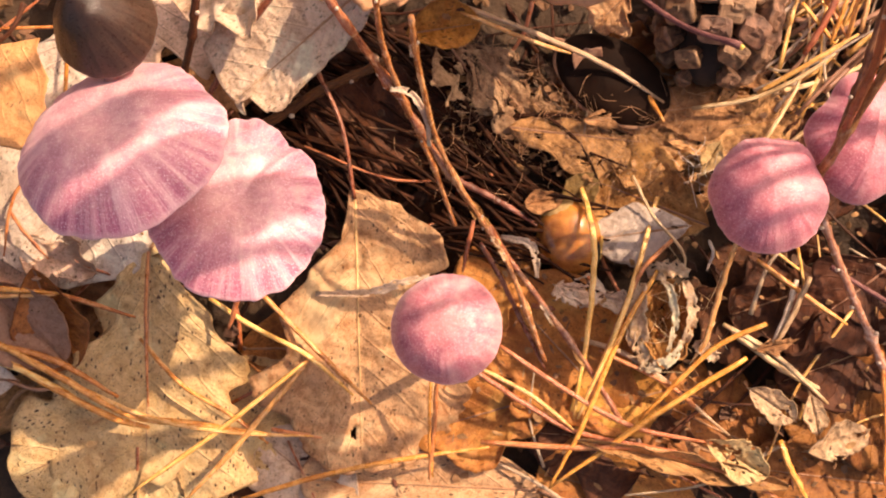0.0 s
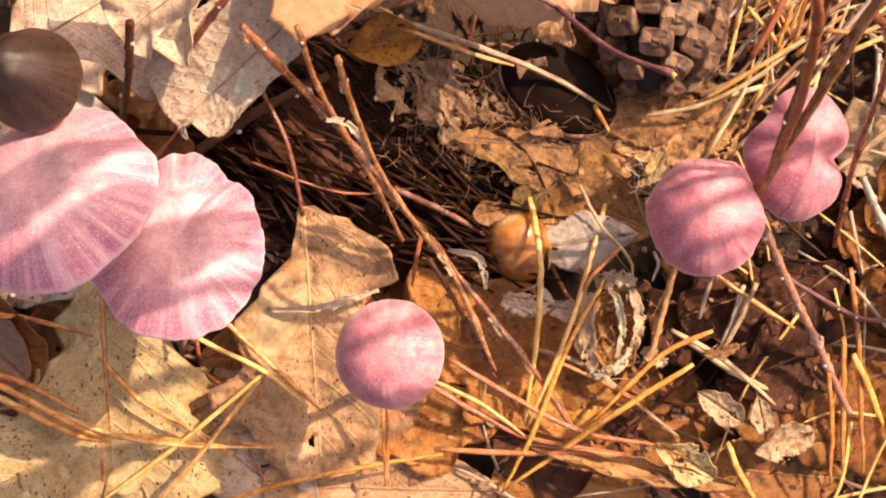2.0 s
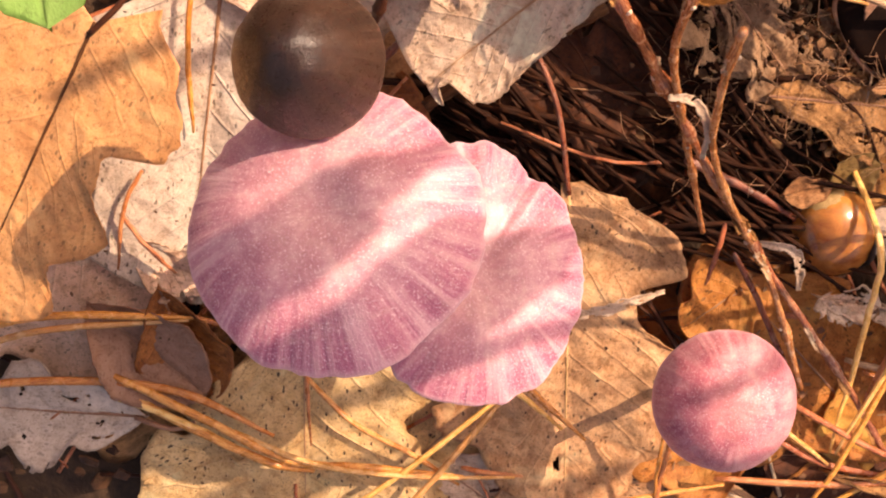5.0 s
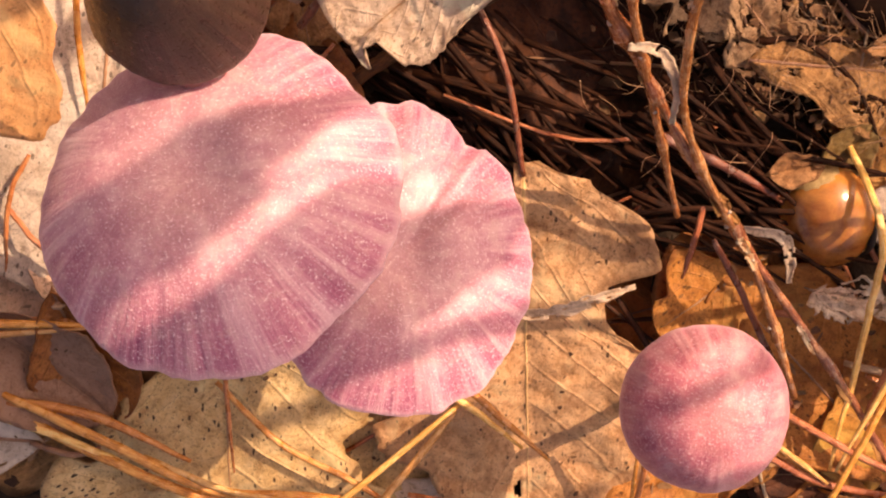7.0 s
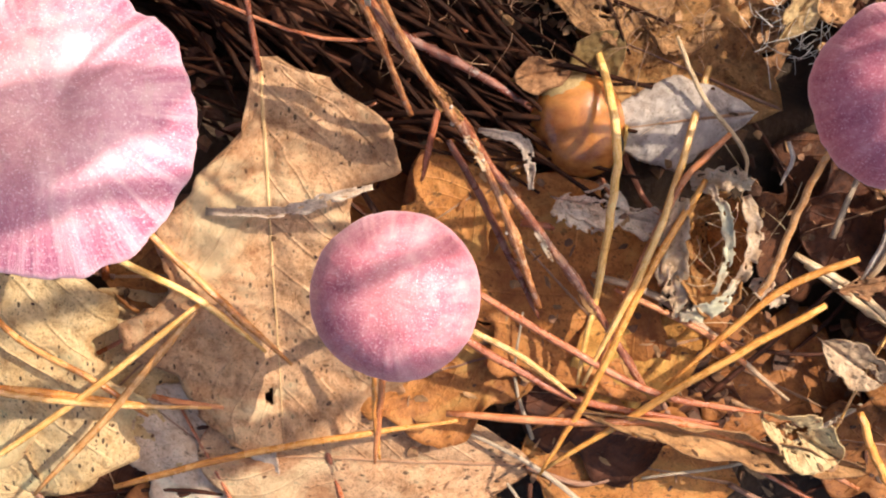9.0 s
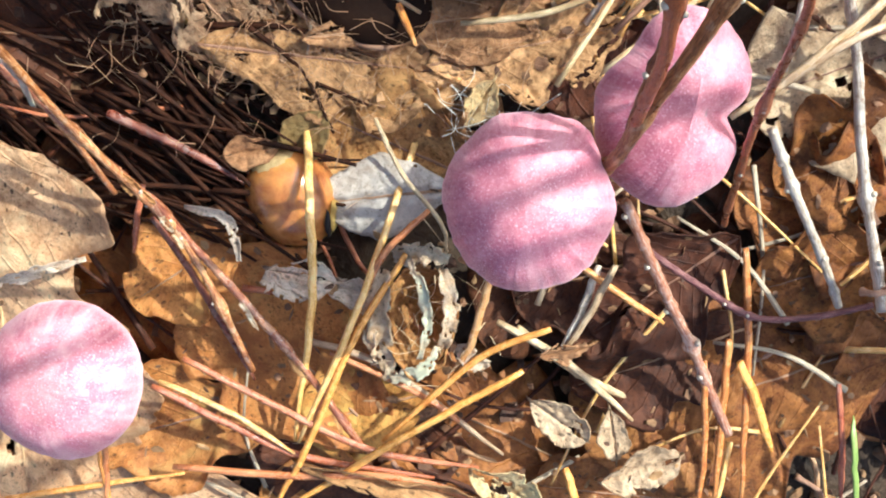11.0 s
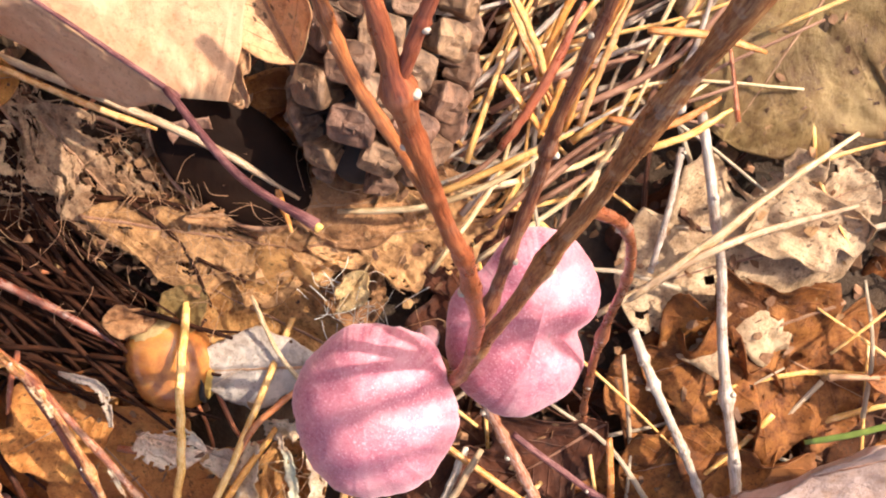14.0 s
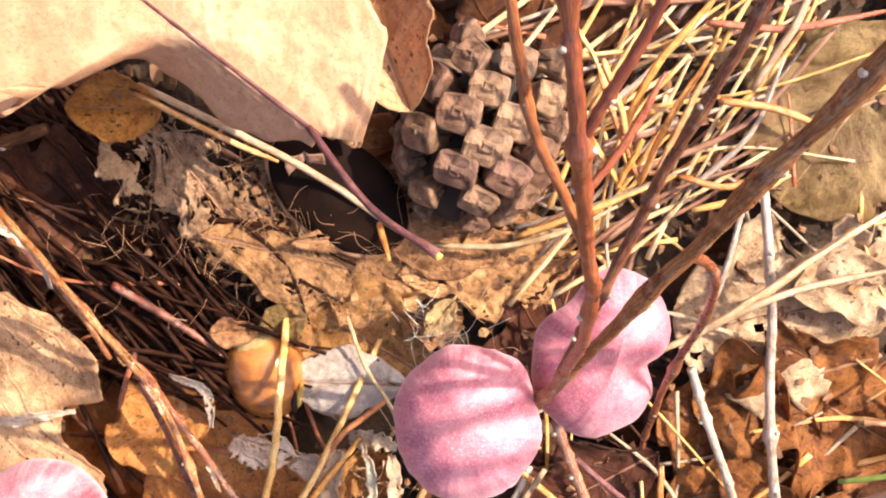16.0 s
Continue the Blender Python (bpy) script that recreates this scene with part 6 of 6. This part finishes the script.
def scatter_crumbs(count, mat, seed, spread, low, high, size, name, label):
    """Irregular thin flakes, each bent and thick."""
    rng = random.Random(seed)
    verts, faces = [], []
    for _ in range(count):
        x, y = spread(rng)
        z = rng.uniform(low, high)
        s = rng.uniform(*size)
        m = Matrix.Translation((x, y, z)) @ Euler((rng.uniform(-0.7, 0.7), rng.uniform(-0.7, 0.7), rng.uniform(0, 6.28))).to_matrix().to_4x4()
        n = rng.randint(5, 7)
        b = len(verts)
        ring = [(s * rng.uniform(0.5, 1.0) * math.cos(6.283 * k / n), s * rng.uniform(0.3, 0.75) * math.sin(6.283 * k / n), rng.uniform(-0.25, 0.25) * s) for k in range(n)]
        th = 0.12 * s + 0.0001
        verts += [m @ Vector(p) for p in ring] + [m @ (Vector(p) - Vector((0, 0, th))) for p in ring] + [m @ Vector((0, 0, 0.12 * s))]
        for k in range(n):
            q = (k + 1) % n
            faces += [(b + k, b + q, b + 2 * n), (b + q, b + k, b + n + k, b + n + q)]
        faces.append(tuple(b + n + k for k in range(n))[::-1])
    mesh = bpy.data.meshes.new(name)
    mesh.from_pydata(verts, [], faces)
    mesh.materials.append(mat)
    return tagged(new(name, mesh), label, "litter", kind="stuff")

def settle(count, mat, seed, area, size, name, label):
    """Small flakes and shreds that lie on whatever is under them; none on mushrooms, twigs or the high leaf."""
    rng = random.Random(seed)
    graph = bpy.context.evaluated_depsgraph_get()
    verts, faces = [], []
    for _ in range(count):
        x, y = rng.uniform(area[0], area[1]), rng.uniform(area[2], area[3])
        s, ratio, turn = rng.uniform(*size), rng.choice((0.18, 0.3, 0.6, 0.8)), rng.uniform(0, 6.283)
        hit, place, normal, _, on, _ = scene.ray_cast(graph, Vector((x, y, 0.3)), Vector((0, 0, -1)))
        if not hit or place.z > 0.012 or on.name.split(".")[0] not in ("blade", "ground"):
            continue
        if normal.z < 0:
            normal = -normal
        m = Matrix.Translation(place + normal * 0.00012) @ normal.to_track_quat("Z", "Y").to_matrix().to_4x4() @ Euler((rng.uniform(-0.25, 0.25), rng.uniform(-0.25, 0.25), turn)).to_matrix().to_4x4()
        n, b = rng.randint(5, 8), len(verts)
        ring = [(s * rng.uniform(0.6, 1.0) * math.cos(6.283 * k / n), s * ratio * rng.uniform(0.5, 1.0) * math.sin(6.283 * k / n), rng.uniform(0.0, 0.2) * s) for k in range(n)]
        verts += [m @ Vector(p) for p in ring] + [m @ (Vector(p) - Vector((0, 0, 0.0001))) for p in ring] + [m @ Vector((0, 0, 0.1 * s))]
        for k in range(n):
            q = (k + 1) % n
            faces += [(b + k, b + q, b + 2 * n), (b + q, b + k, b + n + k, b + n + q)]
        faces.append(tuple(b + n + k for k in range(n))[::-1])
    mesh = bpy.data.meshes.new(name)
    mesh.from_pydata(verts, [], faces)
    mesh.materials.append(mat)
    return tagged(new(name, mesh), label, "litter", kind="stuff")

near = lambda rng: (rng.uniform(-0.2, 0.22), rng.uniform(-0.16, 0.18))
scatter_crumbs(3800, M_CRUMB, 3, near, -0.0135, -0.007, (0.0008, 0.0035), "leaf_crumbs", "brown crumbled leaf and bark litter")
rot = lambda rng: (rng.gauss(0.03, 0.011), rng.gauss(0.031, 0.006))
scatter_crumbs(560, M_CRUMB_PALE, 4, rot, -0.007, -0.002, (0.0006, 0.0019), "leaf_crumbs", "pale crumbled rotten leaf flakes")
rot2 = lambda rng: (rng.uniform(0.045, 0.16), rng.uniform(-0.06, 0.06))
scatter_crumbs(350, M_CRUMB_PALE, 6, rot2, -0.009, -0.003, (0.0005, 0.0016), "leaf_crumbs", "pale crumbled leaf flakes in the sun")

# ---- more fallen leaves under and around ----
# Most low leaves take dark colours that stand in for shade in the gaps.
pool = []
for k, mat in enumerate((M_LEAF_TAN, M_LEAF_BROWN, M_LEAF_DAMP_SHADED, M_LEAF_YELLOW, M_LEAF_DAMP_SHADED, M_LEAF_DAMP_SHADED, M_LEAF_ROT, M_LEAF_DAMP_SHADED)):
    name = ("tan", "brown", "dark shade-toned damp", "yellowish", "shade-toned damp brown", "dark brown", "rotten", "dark shade-toned damp")[k]
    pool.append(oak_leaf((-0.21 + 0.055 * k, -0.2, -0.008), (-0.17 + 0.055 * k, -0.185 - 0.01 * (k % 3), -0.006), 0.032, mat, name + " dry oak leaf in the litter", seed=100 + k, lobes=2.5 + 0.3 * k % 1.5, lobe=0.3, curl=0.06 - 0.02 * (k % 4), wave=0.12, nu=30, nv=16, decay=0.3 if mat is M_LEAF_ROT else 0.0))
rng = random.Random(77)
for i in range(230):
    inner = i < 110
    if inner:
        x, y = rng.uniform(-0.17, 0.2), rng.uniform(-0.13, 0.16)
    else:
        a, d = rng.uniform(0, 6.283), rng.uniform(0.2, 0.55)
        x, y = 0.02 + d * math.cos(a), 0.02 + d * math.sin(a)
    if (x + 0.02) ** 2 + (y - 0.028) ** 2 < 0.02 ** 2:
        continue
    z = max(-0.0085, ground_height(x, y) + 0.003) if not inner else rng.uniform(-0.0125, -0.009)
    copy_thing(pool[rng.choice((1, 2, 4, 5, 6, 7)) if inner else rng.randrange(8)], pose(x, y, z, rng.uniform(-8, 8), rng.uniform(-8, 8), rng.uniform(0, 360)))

# white frayed fibres on the husk and the rotten leaves
def fibres(count, seed, where, length, mat, label):
    rng = random.Random(seed)
    bm = bmesh.new()
    for _ in range(count):
        p = Vector(where(rng))
        l = rng.uniform(*length)
        a = rng.uniform(0, 6.283)
        d = Vector((math.cos(a), math.sin(a), rng.uniform(-0.3, 0.5))) * l
        side = Vector((rng.uniform(-1, 1), rng.uniform(-1, 1), rng.uniform(-0.3, 0.6))) * l * 0.25
        w = rng.uniform(0.00004, 0.0001)
        tube(bm, spline([p - d / 2, p + side, p + d / 2], 4), lambda t: w * (1 - 0.6 * t), 4)
    return stuff("fibres", label, "plant fibres", bm, mat)

fibres(28, 2, lambda g: HUSK + Vector((g.gauss(0.001, 0.005), g.gauss(0, 0.007), g.uniform(0.001, 0.006))), (0.003, 0.011), M_STRAW_PALE, "pale frayed husk fibres")
ROT = Vector((0.0287, 0.0287, 0.0000))
fibres(420, 3, lambda g: ROT + Vector((g.gauss(0.004, 0.018), g.gauss(0, 0.007), g.uniform(-0.005, 0.0025))), (0.002, 0.009), M_RIB, "tangled pale fibres of rotten leaves")
FUZZ = Vector((0.0582, 0.0177, 0.0040))
fibres(40, 4, lambda g: FUZZ + Vector((g.gauss(0, 0.004), g.gauss(0, 0.003), g.uniform(-0.003, 0.004))), (0.002, 0.007), M_WHITE, "pale fuzzy fibres beside the mushroom")


# ---- the forest floor goes on all round ----
def far_litter(count, seed, inner, outer):
    rng = random.Random(seed)
    verts, faces = [], []
    for _ in range(count):
        a, d = rng.uniform(0, 6.283), inner + (outer - inner) * rng.random() ** 1.9
        x, y = 0.02 + d * math.cos(a), 0.02 + d * math.sin(a)
        z, l = ground_height(x, y) + 0.004, rng.uniform(0.025, 0.05)
        m = Matrix.Translation((x, y, z)) @ Euler((rng.uniform(-0.35, 0.35), rng.uniform(-0.35, 0.35), rng.uniform(0, 6.283))).to_matrix().to_4x4()
        cup, base = rng.uniform(-0.15, 0.3), len(verts)
        for i in range(7):
            u = i / 6
            half = l * 0.3 * math.sin(math.pi * u ** 0.7) ** 0.7 * (0.72 + 0.28 * (-1) ** i) if 0 < i < 6 else l * 0.015
            bend = 0.12 * l * math.sin(u * 3 + cup * 9)
            verts += [m @ Vector((u * l, -half, bend + cup * half)), m @ Vector((u * l, 0, bend)), m @ Vector((u * l, half, bend + cup * half))]
        for i in range(6):
            for k in (0, 1):
                faces.append((base + 3 * i + k, base + 3 * i + k + 3, base + 3 * i + k + 4, base + 3 * i + k + 1))
    mesh = bpy.data.meshes.new("leaf_litter")
    mesh.from_pydata(verts, [], faces)
    mesh.materials.append(M_FAR_LEAF)
    return tagged(new("leaf_litter", mesh), "brown and tan fallen leaves covering the forest floor", "leaf litter", kind="stuff")

far_litter(14000, 12, 0.3, 6.0)

# small debris on top of the leaves
settle(420, M_CRUMB, 41, (0.0, 0.15, -0.06, 0.07), (0.0003, 0.0012), "leaf_flakes", "dark brown flakes lying on leaves")
settle(500, M_CRUMB_PALE, 42, (0.0, 0.15, -0.06, 0.07), (0.0004, 0.0018), "leaf_flakes", "pale torn flakes lying on leaves")
settle(260, M_CRUMB, 43, (-0.13, 0.0, -0.07, 0.06), (0.0002, 0.0007), "leaf_flakes", "tiny dark crumbs scattered on the leaves")
